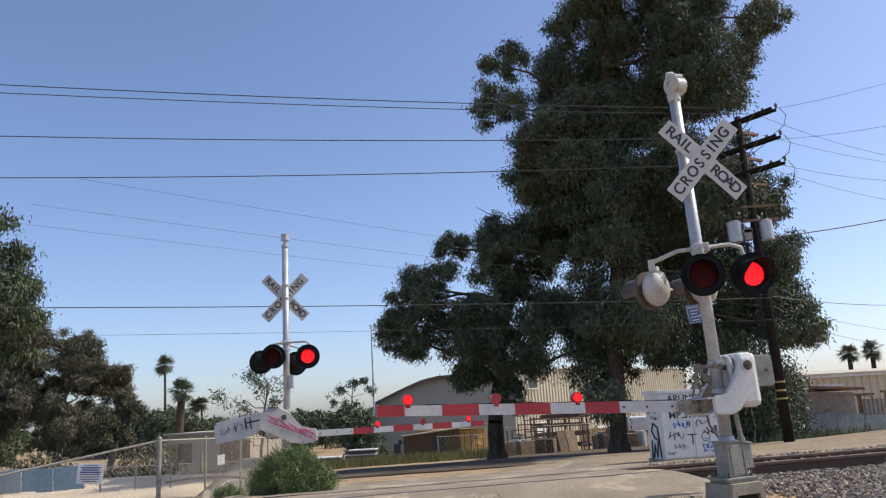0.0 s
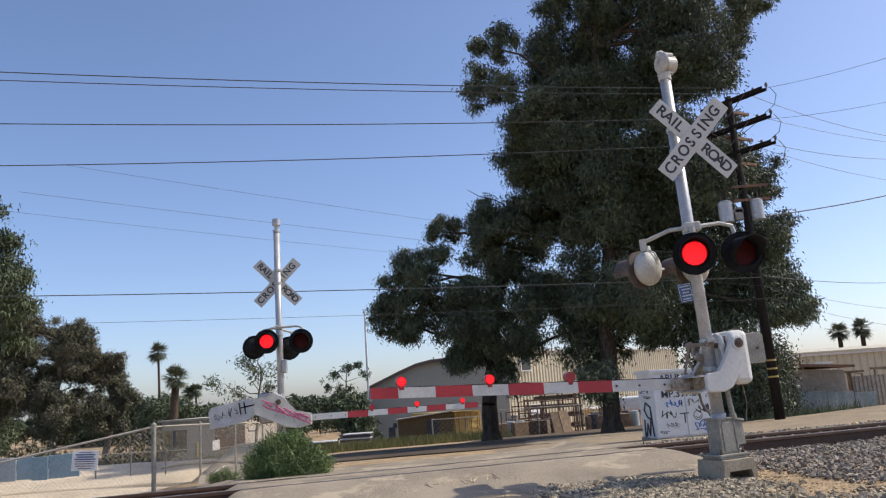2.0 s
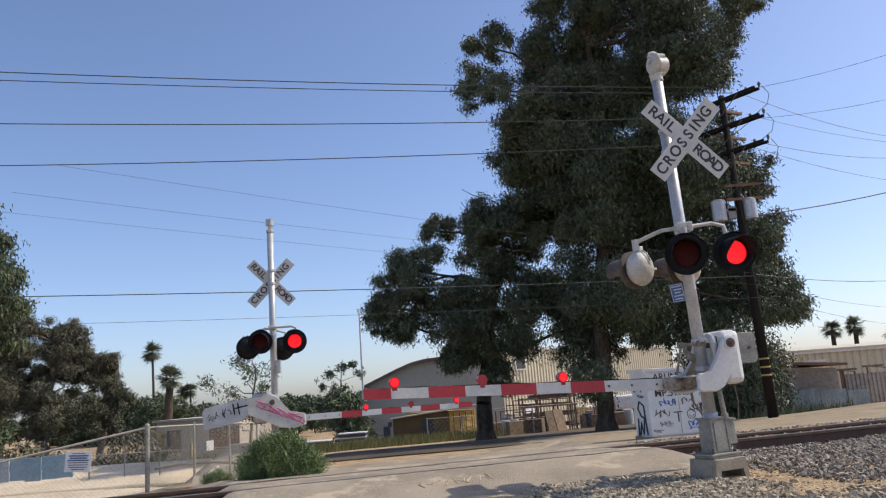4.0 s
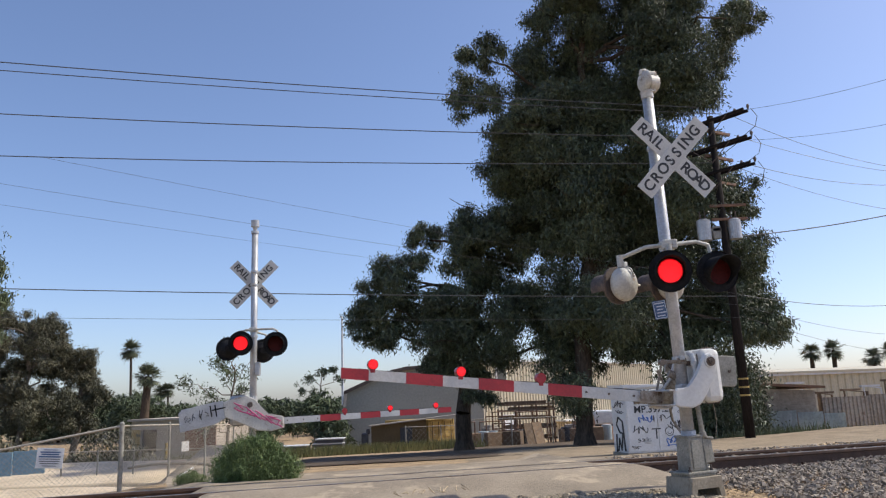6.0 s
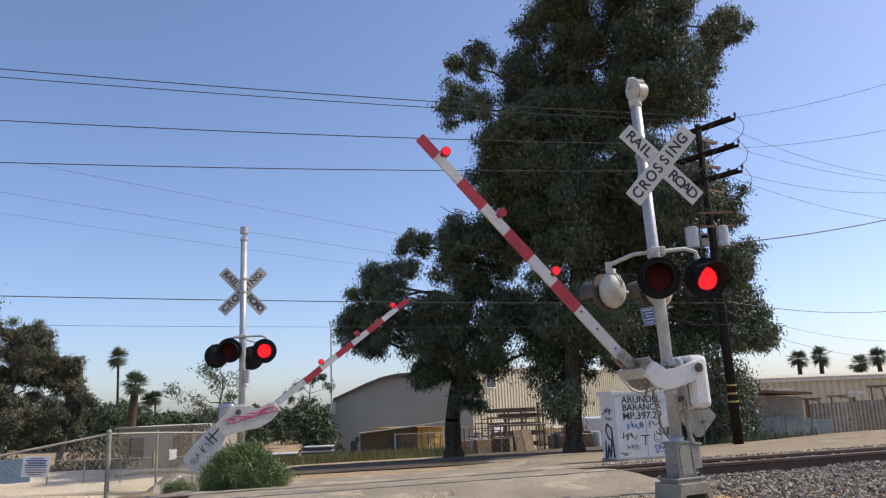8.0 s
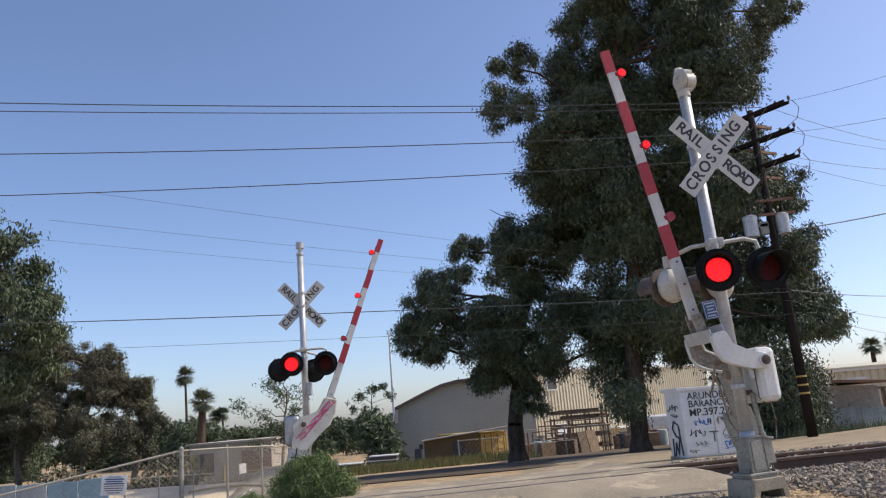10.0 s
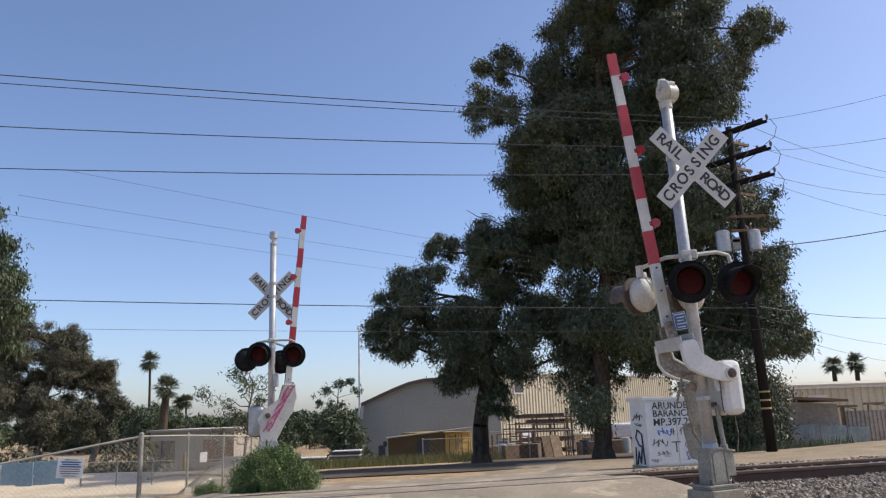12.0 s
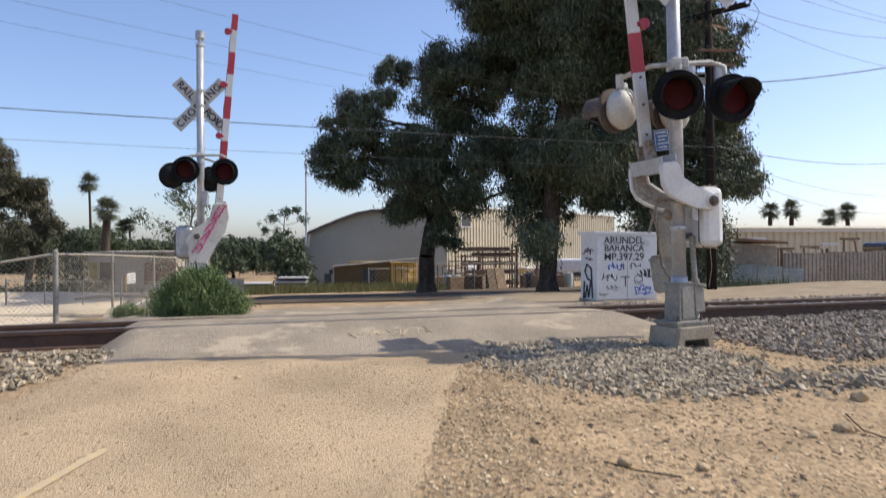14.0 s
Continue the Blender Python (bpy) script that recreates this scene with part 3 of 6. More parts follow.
def flasher(sig, x, y, z, yaw, pitch, lit):
    """One lamp: round background, hood, dark lens and, where it flashes, its lit array."""
    m = pose(x, y, z, pitch, 0, yaw)
    bm = bmesh.new()
    rod(bm, (0, -0.012, 0), (0, 0.012, 0), 0.212, seg=40)
    rod(bm, (0, -0.022, 0), (0, 0.014, 0), 0.216, seg=40, caps=False)
    rod(bm, (0, 0.012, 0), (0, 0.05, 0), 0.165, 0.15, seg=32)
    rod(bm, (0, 0.05, 0), (0, 0.17, 0), 0.15, 0.06, seg=32)
    disc = part("lamp_background", bm, BLACK, sig, "round matt black lamp background" if lit is not None else "")
    disc.matrix_basis = m
    bm = bmesh.new()
    n = 32
    rings = []
    for r in (0.154, 0.146):
        ring = []
        for k in range(n + 1):
            a = radians(-62 + 304 * k / n)
            depth = 0.07 + 0.21 * smooth01((math.sin(a) + 0.75) / 1.5)
            ring.append((bm.verts.new((r * math.cos(a), -0.012, r * math.sin(a))), bm.verts.new((r * 0.97 * math.cos(a), -0.012 - depth, r * 0.97 * math.sin(a) - 0.02 * depth / 0.28))))
        rings.append(ring)
        for (a0, a1), (b0, b1) in zip(ring, ring[1:]):
            bm.faces.new((a0, a1, b1, b0))
    for k in range(n):
        bm.faces.new((rings[0][k][1], rings[0][k + 1][1], rings[1][k + 1][1], rings[1][k][1]))
    part("lamp_hood", bm, BLACK, disc, smooth=True)
    bm = bmesh.new()
    rod(bm, (0, -0.012, 0), (0, -0.026, 0), 0.134, 0.128, seg=36)
    part("lens", bm, LENS, disc, "dark red lens")
    if lit is None:
        return None
    bm = bmesh.new()
    rod(bm, (0, 0, 0), (0, -0.004, 0), 0.124, seg=36)
    for i in range(-9, 10):
        for j in range(-9, 10):
            px, pz = i * 0.0145 + (j % 2) * 0.007, j * 0.0135
            if px * px + pz * pz < 0.115 ** 2:
                box(bm, px, -0.005, pz, 0.0085, 0.003, 0.0085, idx=1)
    arr = part("lit_lens", bm, LED, disc, "glowing red light array", mats=(LEDB,))
    FLASH.append((arr, lit))
    return arr


FLASH, ARMS = [], []


def gate_arm(sig, name_lit, px, py, pz, s, paint):
    """The swinging arm in its lowered pose about its pivot; s = -1 reaches to -x. Its levers, weight, stripes and markers move with it."""
    if paint:
        lever = [(-0.25, 0.10), (-0.08, 0.18), (0.10, 0.09), (0.19, -0.06), (0.30, -0.18), (0.57, -0.22), (0.58, -0.42), (0.36, -0.47), (0.12, -0.44), (-0.12, -0.29), (-0.42, -0.19), (-0.46, 0.07)]
    else:
        lever = [(0.012, 0.088), (-0.045, 0.07), (-0.085, 0.015), (-0.14, -0.15), (-0.24, -0.272), (-0.37, -0.268), (-0.40, -0.30), (-0.40, -0.425), (-0.36, -0.452), (-0.21, -0.458), (-0.12, -0.42), (-0.05, -0.33), (0.035, -0.16), (0.085, -0.02), (0.065, 0.06)]
    bm = bmesh.new()
    slab(bm, lever, -0.27, -0.215, 0.018)
    rod(bm, (0, -0.285, 0), (0, -0.20, 0), 0.062, seg=24)
    arm = part("gate_arm", bm, WHITE if paint else CASTW, sig, "white cast lever carrying the striped gate arm")
    bm = bmesh.new()
    rod(bm, (0, -0.292, 0), (0, -0.283, 0), 0.047, seg=24)
    rod(bm, (0, -0.312, 0), (0, -0.29, 0), 0.03, seg=6)
    rod(bm, (0, -0.325, 0), (0, -0.31, 0), 0.014, seg=10)
    part("pivot_bolt", bm, DARKST, arm, "rusty hub bolt")
    bm = bmesh.new()
    rod(bm, (0, -0.2, 0), (0, 0.56 if not paint else 0.3, 0), 0.034, seg=14)
    part("drive_shaft", bm, DARKST, arm)
    # rear lever: a curved rust-stained casting with a raised rim
    bm = bmesh.new()
    slab(bm, lever, 0.26, 0.285, 0.006)
    part("back_lever", bm, RUSTCAST, arm, "rust-stained rear lever")
    if not paint:
        bm = bmesh.new()
        rim = [(-0.085, 0.01), (-0.14, -0.15), (-0.24, -0.272), (-0.40, -0.285)]
        low = [(-0.40, -0.44), (-0.21, -0.458), (-0.12, -0.42), (-0.05, -0.33), (0.035, -0.16)]
        for line in (rim, low):
            pipe(bm, [(x, 0.25, z) for x, z in line], 0.016, 6)
        part("lever_rim", bm, CASTW, arm, "pale flange of the rear lever")
    # channel that ties the two levers and takes the beam's root
    far_end = s * 0.385
    bm = bmesh.new()
    box(bm, far_end, 0.0, -0.29, 0.15, 0.52, 0.016, 0.003)
    box(bm, far_end, 0.0, -0.43, 0.13, 0.52, 0.014, 0.003)
    part("tie_channel", bm, GALV, arm, "grey steel channel between the levers")
    bm = bmesh.new()
    box(bm, far_end + s * 0.05, 0.08, -0.36, 0.012, 0.16, 0.12, 0.003)
    box(bm, s * 0.52, 0.135, -0.35, 0.22, 0.012, 0.13, 0.003)
    box(bm, s * 0.50, 0.02, -0.352, 0.24, 0.012, 0.12, 0.003)
    for u in (0.47, 0.53, 0.60):
        rod(bm, (s * u, 0.005, -0.35), (s * u, 0.15, -0.35), 0.013, seg=8)
    part("arm_bracket", bm, RUSTCAST, arm, "rust-stained steel arm bracket")
    bm = bmesh.new()
    pen = random.Random(31)
    for k in range(16):
        z = -0.395 + 0.006 * k
        pipe(bm, [(s * 0.60, 0.08, z), (s * (0.56 + 0.03 * pen.random()), 0.07 + 0.04 * pen.uniform(-1, 1), z + 0.02 * pen.uniform(-1, 1)), (s * 0.49, 0.08, z + 0.015 * pen.uniform(-1, 1))], 0.005, 5)
    part("frayed_wires", bm, STRAP, arm, "frayed wiring at the beam's root")
    if paint:
        plate = [(-0.40, -0.20), (-0.45, 0.09), (-0.62, 0.07), (-1.12, -0.03), (-1.17, -0.10), (-1.14, -0.40), (-0.80, -0.34), (-0.55, -0.29)]
        for y0 in (-0.262, 0.24):
            bm = bmesh.new()
            slab(bm, plate, y0, y0 + 0.04, 0.008)
            part("counterweight", bm, GALV, arm, "grey steel counterweight plate")
        bm = bmesh.new()
        for (ax, az), (bx, bz) in (((-0.58, 0.03), (-0.55, -0.17)), ((-0.66, 0.02), (-0.63, -0.17)), ((-0.63, -0.06), (-0.40, -0.02))):
            pipe(bm, [(ax, -0.264, az), (bx, -0.264, bz)], 0.012, 5)
        part("weight_slot", bm, BLACK, arm, "dark slot in the counterweight")
    else:
        bm = bmesh.new()
        slab(bm, [(0.46, 0.10), (0.49, 0.13), (0.80, 0.13), (0.83, 0.10), (0.83, -0.18), (0.80, -0.21), (0.49, -0.21), (0.46, -0.18)], 0.50, 0.55, 0.008)
        slab(bm, [(-0.06, 0.06), (0.50, 0.08), (0.50, -0.12), (0.10, -0.10), (-0.07, -0.07)], 0.47, 0.50, 0.006)
        part("counterweight", bm, BASEG, arm, "stained pale steel counterweight plate")
        bm = bmesh.new()
        rod(bm, (0.74, 0.485, -0.04), (0.74, 0.50, -0.04), 0.016, seg=8)
        part("weight_bolt", bm, DARKST, arm)
    # the beam, tapering to its tip
    x0, x1, z0, z1 = (0.583, 3.61, -0.344, -0.176) if s < 0 else (0.563, 3.72, -0.303, -0.277)
    yb = 0.08 if s < 0 else -0.03
    def cut(f0, f1, grow, material, name, label=""):
        b = bmesh.new()
        ring = []
        for f in (f0, f1):
            x, z = x0 + (x1 - x0) * f, z0 + (z1 - z0) * f
            h, w = 0.056 - 0.009 * f + grow, 0.024 - 0.005 * f + grow
            ring.append([b.verts.new((s * x, yb + a * w, z + c * h)) for a, c in ((-1, -1), (1, -1), (1, 1), (-1, 1))])
        for i in range(4):
            b.faces.new((ring[0][i], ring[1][i], ring[1][(i + 1) % 4], ring[0][(i + 1) % 4]))
        b.faces.new(ring[0])
        b.faces.new(ring[1])
        part(name, b, material, arm, label)
    cut(0.0, 1.0, 0.0, ARMW, "arm_beam", "white hollow gate beam")
    step = 0.117
    for k in range(4):
        f1 = 1.0 + 0.001 - (0 if k == 0 else (0.084 + step + (k - 1) * 2 * step))
        cut(f1 - (0.084 if k == 0 else step), f1, 0.0025, ARMR, "red_stripe", "red reflective stripe")
    for f in (0.03, 0.12, 0.2):
        x, z = s * (x0 + (x1 - x0) * f), z0 + (z1 - z0) * f
        bm = bmesh.new()
        rod(bm, (x, yb - 0.034, z), (x, yb - 0.02, z), 0.012, seg=6)
        part("beam_bolt", bm, DARKST, arm)
    bm = bmesh.new()
    pts = [(s * (x0 + (x1 - x0) * f), yb + 0.01, z0 + (z1 - z0) * f + 0.058 - 0.011 * f + 0.004 * math.sin(f * 40)) for f in np.linspace(0, 0.95, 16)]
    pipe(bm, pts, 0.007, 6)
    part("lamp_cable", bm, BLACK, arm)
    for k, (f, lit) in enumerate(((0.905, "on"), (0.625, "l"), (0.356, "r"))):
        x, z = s * (x0 + (x1 - x0) * f), z0 + (z1 - z0) * f + 0.10
        bm = bmesh.new()
        box(bm, x, yb, z - 0.055, 0.05, 0.05, 0.04, 0.006)
        rod(bm, (x, yb - 0.035, z), (x, yb + 0.04, z), 0.05, seg=20)
        part("marker_lamp", bm, ARMLENS, arm, "round red marker lamp on the arm")
        bm = bmesh.new()
        rod(bm, (x, yb + 0.02, z), (x, yb + 0.014, z), 0.046, seg=20)
        for i in range(-4, 5):
            for j in range(-4, 5):
                if i * i + j * j < 13:
                    box(bm, x + i * 0.0105, yb + 0.013, z + j * 0.0105, 0.006, 0.004, 0.006, idx=1)
        FLASH.append((part("marker_light", bm, LED, arm, "glowing red marker light", mats=(LEDB,)), name_lit + lit))
    if paint:
        pen = random.Random(5)
        for k in range(13):
            x, z = -0.22 + 0.06 * k, -0.02 - 0.026 * k
            bm = bmesh.new()
            w = 0.05 + 0.02 * (k % 3)
            pipe(bm, [(x - w, -0.272, z + 0.07), (x + w * pen.uniform(0, 1), -0.272, z + 0.05 * pen.uniform(-1, 1)), (x - w * pen.uniform(0, 1), -0.272, z - 0.02), (x + w, -0.272, z - 0.08)], 0.010, 6)
            part("graffiti_stroke", bm, PINK, arm, "magenta spray paint stroke")
        pen = random.Random(7)
        for k in range(6):
            x, z = -0.70 - 0.07 * k, -0.08 - 0.025 * k
            bm = bmesh.new()
            pipe(bm, [(x + 0.05 * pen.uniform(-1, 1), -0.264, z + 0.09 * pen.uniform(-1, 1)) for _ in range(4)], 0.007, 5)
            part("graffiti_stroke", bm, SPRAYK, arm, "dark spray paint stroke")
    ARMS.append((arm, Vector((px, py, pz)), s))
    return arm


def signal_mast(sig, top, r):
    bm = bmesh.new()
    rod(bm, (0, 0, 0.3), (0, 0, top), r, r * 0.94, seg=24)
    rod(bm, (0, 0, 0.50), (0, 0, 0.62), r * 1.18, seg=24)
    part("mast", bm, GALV, sig, "silver painted steel tube mast", smooth=True)
    for z in (1.06, 1.34, 2.42, 3.36, 3.60):
        b = bmesh.new()
        rod(b, (0, 0, z - 0.02), (0, 0, z + 0.02), r * 1.16, seg=20)
        box(b, 0, -r - 0.02, z, 0.05, 0.05, 0.035)
        part("mast_clamp", b, GALV, sig)


def mechanism(sig, x, y, z, yaw, w, d, h, coat, label):
    """Rounded machine housing that turns the arm; x, y, z is its centre."""
    m = pose(x, y, z, 0, 0, yaw)
    bm = bmesh.new()
    box(bm, 0, 0, 0, w, d, h, 0.062)
    house = part("gate_machine", bm, coat, sig, label)
    house.matrix_basis = m
    for p in house.data.polygons:
        p.use_smooth = p.area < 0.004
    bm = bmesh.new()
    pipe(bm, [(-w / 2 + 0.05, -d * 0.36, h / 2 + 0.003), (w / 2 - 0.03, -d * 0.36, h / 2 + 0.003), (w / 2 + 0.003, -d * 0.36, h / 2 - 0.05), (w / 2 + 0.003, -d * 0.36, -h / 2 + 0.05), (w / 2 - 0.05, -d * 0.36, -h / 2 - 0.003), (-w / 2 + 0.05, -d * 0.36, -h / 2 - 0.003), (-w / 2 - 0.003, -d * 0.36, -h / 2 + 0.05), (-w / 2 - 0.003, -d * 0.36, h / 2 - 0.05)], 0.006, 6)
    part("cover_seam", bm, DARKST, house)
    bm = bmesh.new()
    rod(bm, (-w / 2 - 0.006, -d * 0.1, h * 0.05), (-w / 2 + 0.01, -d * 0.1, h * 0.05), 0.035, seg=20)
    part("maker_plate", bm, BOARD, house)
    bm = bmesh.new()
    pipe(bm, [(0.0, -d * 0.3, h / 2 - 0.005), (0.02, -d * 0.3, h / 2 + 0.022), (0.05, -d * 0.3, h / 2 - 0.005)], 0.008, 6)
    part("lifting_eye", bm, DARKST, house)
    bm = bmesh.new()
    pipe(bm, [(w * 0.2, -d * 0.2, -h / 2), (w * 0.26, -d * 0.2, -h / 2 - 0.18), (w * 0.1, -d * 0.2, -h / 2 - 0.36)], 0.0035, 6)
    part("hanging_cable", bm, STRAP, house)
    for dz in (h * 0.25, -h * 0.3):
        bm = bmesh.new()
        box(bm, -x / 2, -y / 2, dz, abs(x) * 0.9, 0.09, 0.05, 0.008)
        o = part("machine_bracket", bm, DARKST, sig, "rusty mounting bracket")
        o.matrix_basis = Matrix.Translation((x, y, z))
    return house


def foot(sig, turn):
    m = pose(0, 0, 0, 0, 0, turn) @ Matrix.Diagonal((0.86, 0.86, 1, 1))
    bm = bmesh.new()
    slab(bm, [(-0.118, 0.235), (0.118, 0.235), (0.100, 0.555), (-0.100, 0.555)], -0.115, 0.115, 0.012)
    box(bm, 0, -0.118, 0.395, 0.15, 0.012, 0.27, 0.004)
    base = part("junction_base", bm, BASEG, sig, "tapered grey junction box base")
    base.matrix_basis = m
    bm = bmesh.new()
    box(bm, 0, 0, 0.565, 0.235, 0.245, 0.022, 0.006)
    part("base_collar", bm, BASEG, base)
    for x in (-0.112, 0.112):
        bm = bmesh.new()
        rod(bm, (x, -0.117, 0.25), (x * 0.9, -0.113, 0.55), 0.011, seg=8)
        part("corner_rib", bm, BASEG, base)
    bm = bmesh.new()
    slab(bm, [(0.125, 0.30), (0.25, 0.30), (0.235, 0.525), (0.115, 0.55)], -0.10, 0.10, 0.01)
    tb = part("terminal_box", bm, BASEG, sig, "small sloping terminal box")
    tb.matrix_basis = m
    bm = bmesh.new()
    slab(bm, [(0.105, 0.548), (0.255, 0.522), (0.262, 0.545), (0.108, 0.572)], -0.115, 0.115, 0.005)
    part("box_lid", bm, BASEG, tb)
    bm = bmesh.new()
    box(bm, 0.252, 0, 0.46, 0.012, 0.02, 0.09, 0.003)
    part("hasp", bm, DARKST, tb)
    bm = bmesh.new()
    pipe(bm, [(0.17, -0.06, 0.30), (0.17, -0.10, 0.262), (0.12, -0.12, 0.255)], 0.012, 6)
    part("drain_pipe", bm, BASEG, tb)
    bm = bmesh.new()
    box(bm, 0, 0, 0.222, 0.40, 0.36, 0.022, 0.005)
    box(bm, 0, 0, 0.198, 0.36, 0.34, 0.02, 0.004)
    plate = part("base_plate", bm, BASEG, sig)
    plate.matrix_basis = m
    for x in (-0.15, 0.15):
        for y in (-0.14, 0.14):
            bm = bmesh.new()
            rod(bm, (x, y, 0.22), (x, y, 0.285), 0.011, seg=8)
            rod(bm, (x, y, 0.233), (x, y, 0.256), 0.021, seg=6)
            part("anchor_bolt", bm, DARKST, plate)
    leg = [(-0.25, -0.10), (-0.205, 0.185), (0.205, 0.185), (0.25, -0.10), (0.185, -0.10), (0.155, 0.085), (-0.155, 0.085), (-0.185, -0.10)]
    bm = bmesh.new()
    slab(bm, leg, -0.235, -0.185, 0.006)
    slab(bm, leg, 0.185, 0.235, 0.006)
    box(bm, 0, 0, 0.165, 0.39, 0.37, 0.04)
    for sx in (-1, 1):
        slab(bm, [(sx * 0.243, -0.06), (sx * 0.207, 0.18), (sx * 0.165, 0.18), (sx * 0.19, -0.06)], -0.184, 0.184)
    part("foundation", bm, CONC, sig, "weathered open concrete pier foundation").matrix_basis = m


def near_signal():
    sig = thing("crossing_signal", pose(*NEAR_BASE, 0, 0, -1.3, 0), "silver crossing signal mast with crossbuck, red lamps and gate arm", "crossing signal", "crossing signals")
    signal_mast(sig, 4.22, 0.062)
    foot(sig, 20)
    bm = bmesh.new()
    rod(bm, (0, 0, 4.17), (0, 0, 4.235), 0.068, seg=24)
    rod(bm, (0, 0, 4.235), (0, 0, 4.25), 0.074, seg=24)
    part("mast_cap", bm, WHITE, sig)
    turn = pose(0, 0, 4.375, 0, 0, -72)
    bm = bmesh.new()
    rod(bm, (0, 0.02, -0.02), (0, 0.13, -0.02), 0.095, 0.088, seg=24)
    rod(bm, (0, 0.06, -0.05), (0, 0.06, -0.13), 0.05, seg=14)
    box(bm, 0, 0.06, 0.085, 0.10, 0.13, 0.05, 0.015)
    box(bm, 0, 0.135, 0.02, 0.06, 0.05, 0.12, 0.012)
    bell = part("bell", bm, WHITE, sig, "weathered white warning bell on the mast's top")
    bell.matrix_basis = turn
    bm = bmesh.new()
    rod(bm, (0, -0.005, 0), (0, 0.02, 0), 0.06, seg=20)
    part("striker_gap", bm, BLACK, bell)
    bm = bmesh.new()
    for k in range(6):
        f0, f1 = k / 6, (k + 1) / 6
        rod(bm, (0, -0.005 - 0.055 * math.sin(f0 * 1.57), 0), (0, -0.005 - 0.055 * math.sin(f1 * 1.57), 0), 0.124 * math.cos(f0 * 1.45), 0.124 * math.cos(f1 * 1.45), seg=28, caps=(k == 5))
    rod(bm, (0, -0.058, 0), (0, -0.072, 0), 0.014, seg=8)
    part("gong", bm, WHITE, bell, "white bell gong", smooth=False)
    bm = bmesh.new()
    pipe(bm, [(0.0, 0.06, 0.11), (0.0, 0.0, 0.135), (0.0, -0.045, 0.125), (0.0, -0.06, 0.07)], 0.016, 8)
    part("bell_strap", bm, WHITE, bell)
    crossbuck(sig, 0.145, -0.16, 3.44, 8, 46, 46)
    # cross arm and lamps
    bm = bmesh.new()
    pipe(bm, [(-0.45, 0.14, 2.44), (-0.2, 0.02, 2.52), (0.1, -0.06, 2.52), (0.32, -0.02, 2.54), (0.44, -0.02, 2.50), (0.46, -0.02, 2.40)], 0.022)
    rod(bm, (-0.46, 0.14, 2.47), (-0.46, 0.14, 2.34), 0.035)
    rod(bm, (0.0, -0.09, 2.52), (0.0, -0.09, 2.42), 0.035)
    box(bm, 0.02, -0.02, 2.52, 0.16, 0.16, 0.10, 0.015)
    part("lamp_crossarm", bm, WHITE, sig, "cream pipe arm carrying the lamps")
    flasher(sig, -0.05, -0.20, 2.215, -14, 0, "nl")
    flasher(sig, 0.455, -0.14, 2.19, 4, 0, "nr")
    # lamps that face the other way: pale domed housings
    for x, y, z in ((-0.44, 0.16, 2.16), (0.07, 0.2, 2.14)):
        bm = bmesh.new()
        bmesh.ops.create_uvsphere(bm, u_segments=24, v_segments=14, radius=0.165, matrix=Matrix.Diagonal((1, 0.75, 1.12, 1)))
        box(bm, 0, -0.02, 0.19, 0.06, 0.07, 0.09, 0.01)
        pipe(bm, [(0.0, -0.03, 0.20), (0.02, -0.10, 0.15), (0.03, -0.128, 0.06)], 0.010, 6)
        rod(bm, (0.14, 0.02, -0.01), (0.26, 0.02, 0.0), 0.014, seg=8)
        o = part("lamp_housing", bm, WHITE, sig, "pale domed back of a lamp", smooth=True)
        o.matrix_basis = pose(x, y, z, 0, 0, 32)
        bm = bmesh.new()
        rod(bm, (0, 0.09, 0), (0, 0.115, 0), 0.205, seg=36)
        for i in range(20):
            a0, a1 = radians(-20 + 11 * i), radians(-9 + 11 * i)
            q = [(0.15 * math.cos(a), 0.11 + d, 0.15 * math.sin(a)) for a, d in ((a0, 0), (a1, 0), (a1, 0.24), (a0, 0.24))]
            bm.faces.new([bm.verts.new(v) for v in q])
        o = part("lamp_backing", bm, DARKST, sig, "dark rim of the rear lamp")
        o.matrix_basis = pose(x, y, z, 0, 0, 32)
    bm = bmesh.new()
    box(bm, 0, 0, 0, 0.155, 0.006, 0.19, 0.004)
    o = part("information_sign", bm, BLUE, sig, "small blue sign with pale lines")
    o.matrix_basis = pose(-0.165, -0.09, 1.84, 0, -7, 14)
    bm = bmesh.new()
    for x, z, w, h in ((0, 0.085, 0.14, 0.005), (0, -0.085, 0.14, 0.005), (-0.068, 0, 0.005, 0.17), (0.068, 0, 0.005, 0.17)):
        box(bm, x, -0.0045, z, w, 0.002, h)
    part("sign_border", bm, PALEB, o)
    for k in range(5):
        bm = bmesh.new()
        box(bm, 0.008 * (k % 2), -0.0045, 0.066 - 0.032 * k, 0.11 - 0.02 * (k % 3), 0.002, 0.012)
        part("sign_line", bm, PALEB, o)
    mechanism(sig, 0.225, 0.075, 1.15, 13, 0.23, 0.44, 0.54, CASTW, "white rounded gate machine housing")
    bm = bmesh.new()
    pipe(bm, [(0.105, -0.13, 1.12), (0.10, -0.13, 1.30), (0.09, -0.12, 1.36), (0.08, -0.06, 1.385)], 0.028, 12)
    rod(bm, (0.10, -0.13, 1.25), (0.10, -0.13, 1.30), 0.035, seg=14)
    part("cable_elbow", bm, GALV, sig, "grey conduit elbow into the housing")
    bm = bmesh.new()
    pipe(bm, [(0.13, -0.04, 0.56), (0.115, -0.05, 0.75), (0.10, -0.06, 0.98)], 0.024, 12)
    rod(bm, (0.13, -0.04, 0.56), (0.128, -0.04, 0.60), 0.036, seg=12)
    part("riser_conduit", bm, BASEG, sig, "grey conduit riser beside the mast")
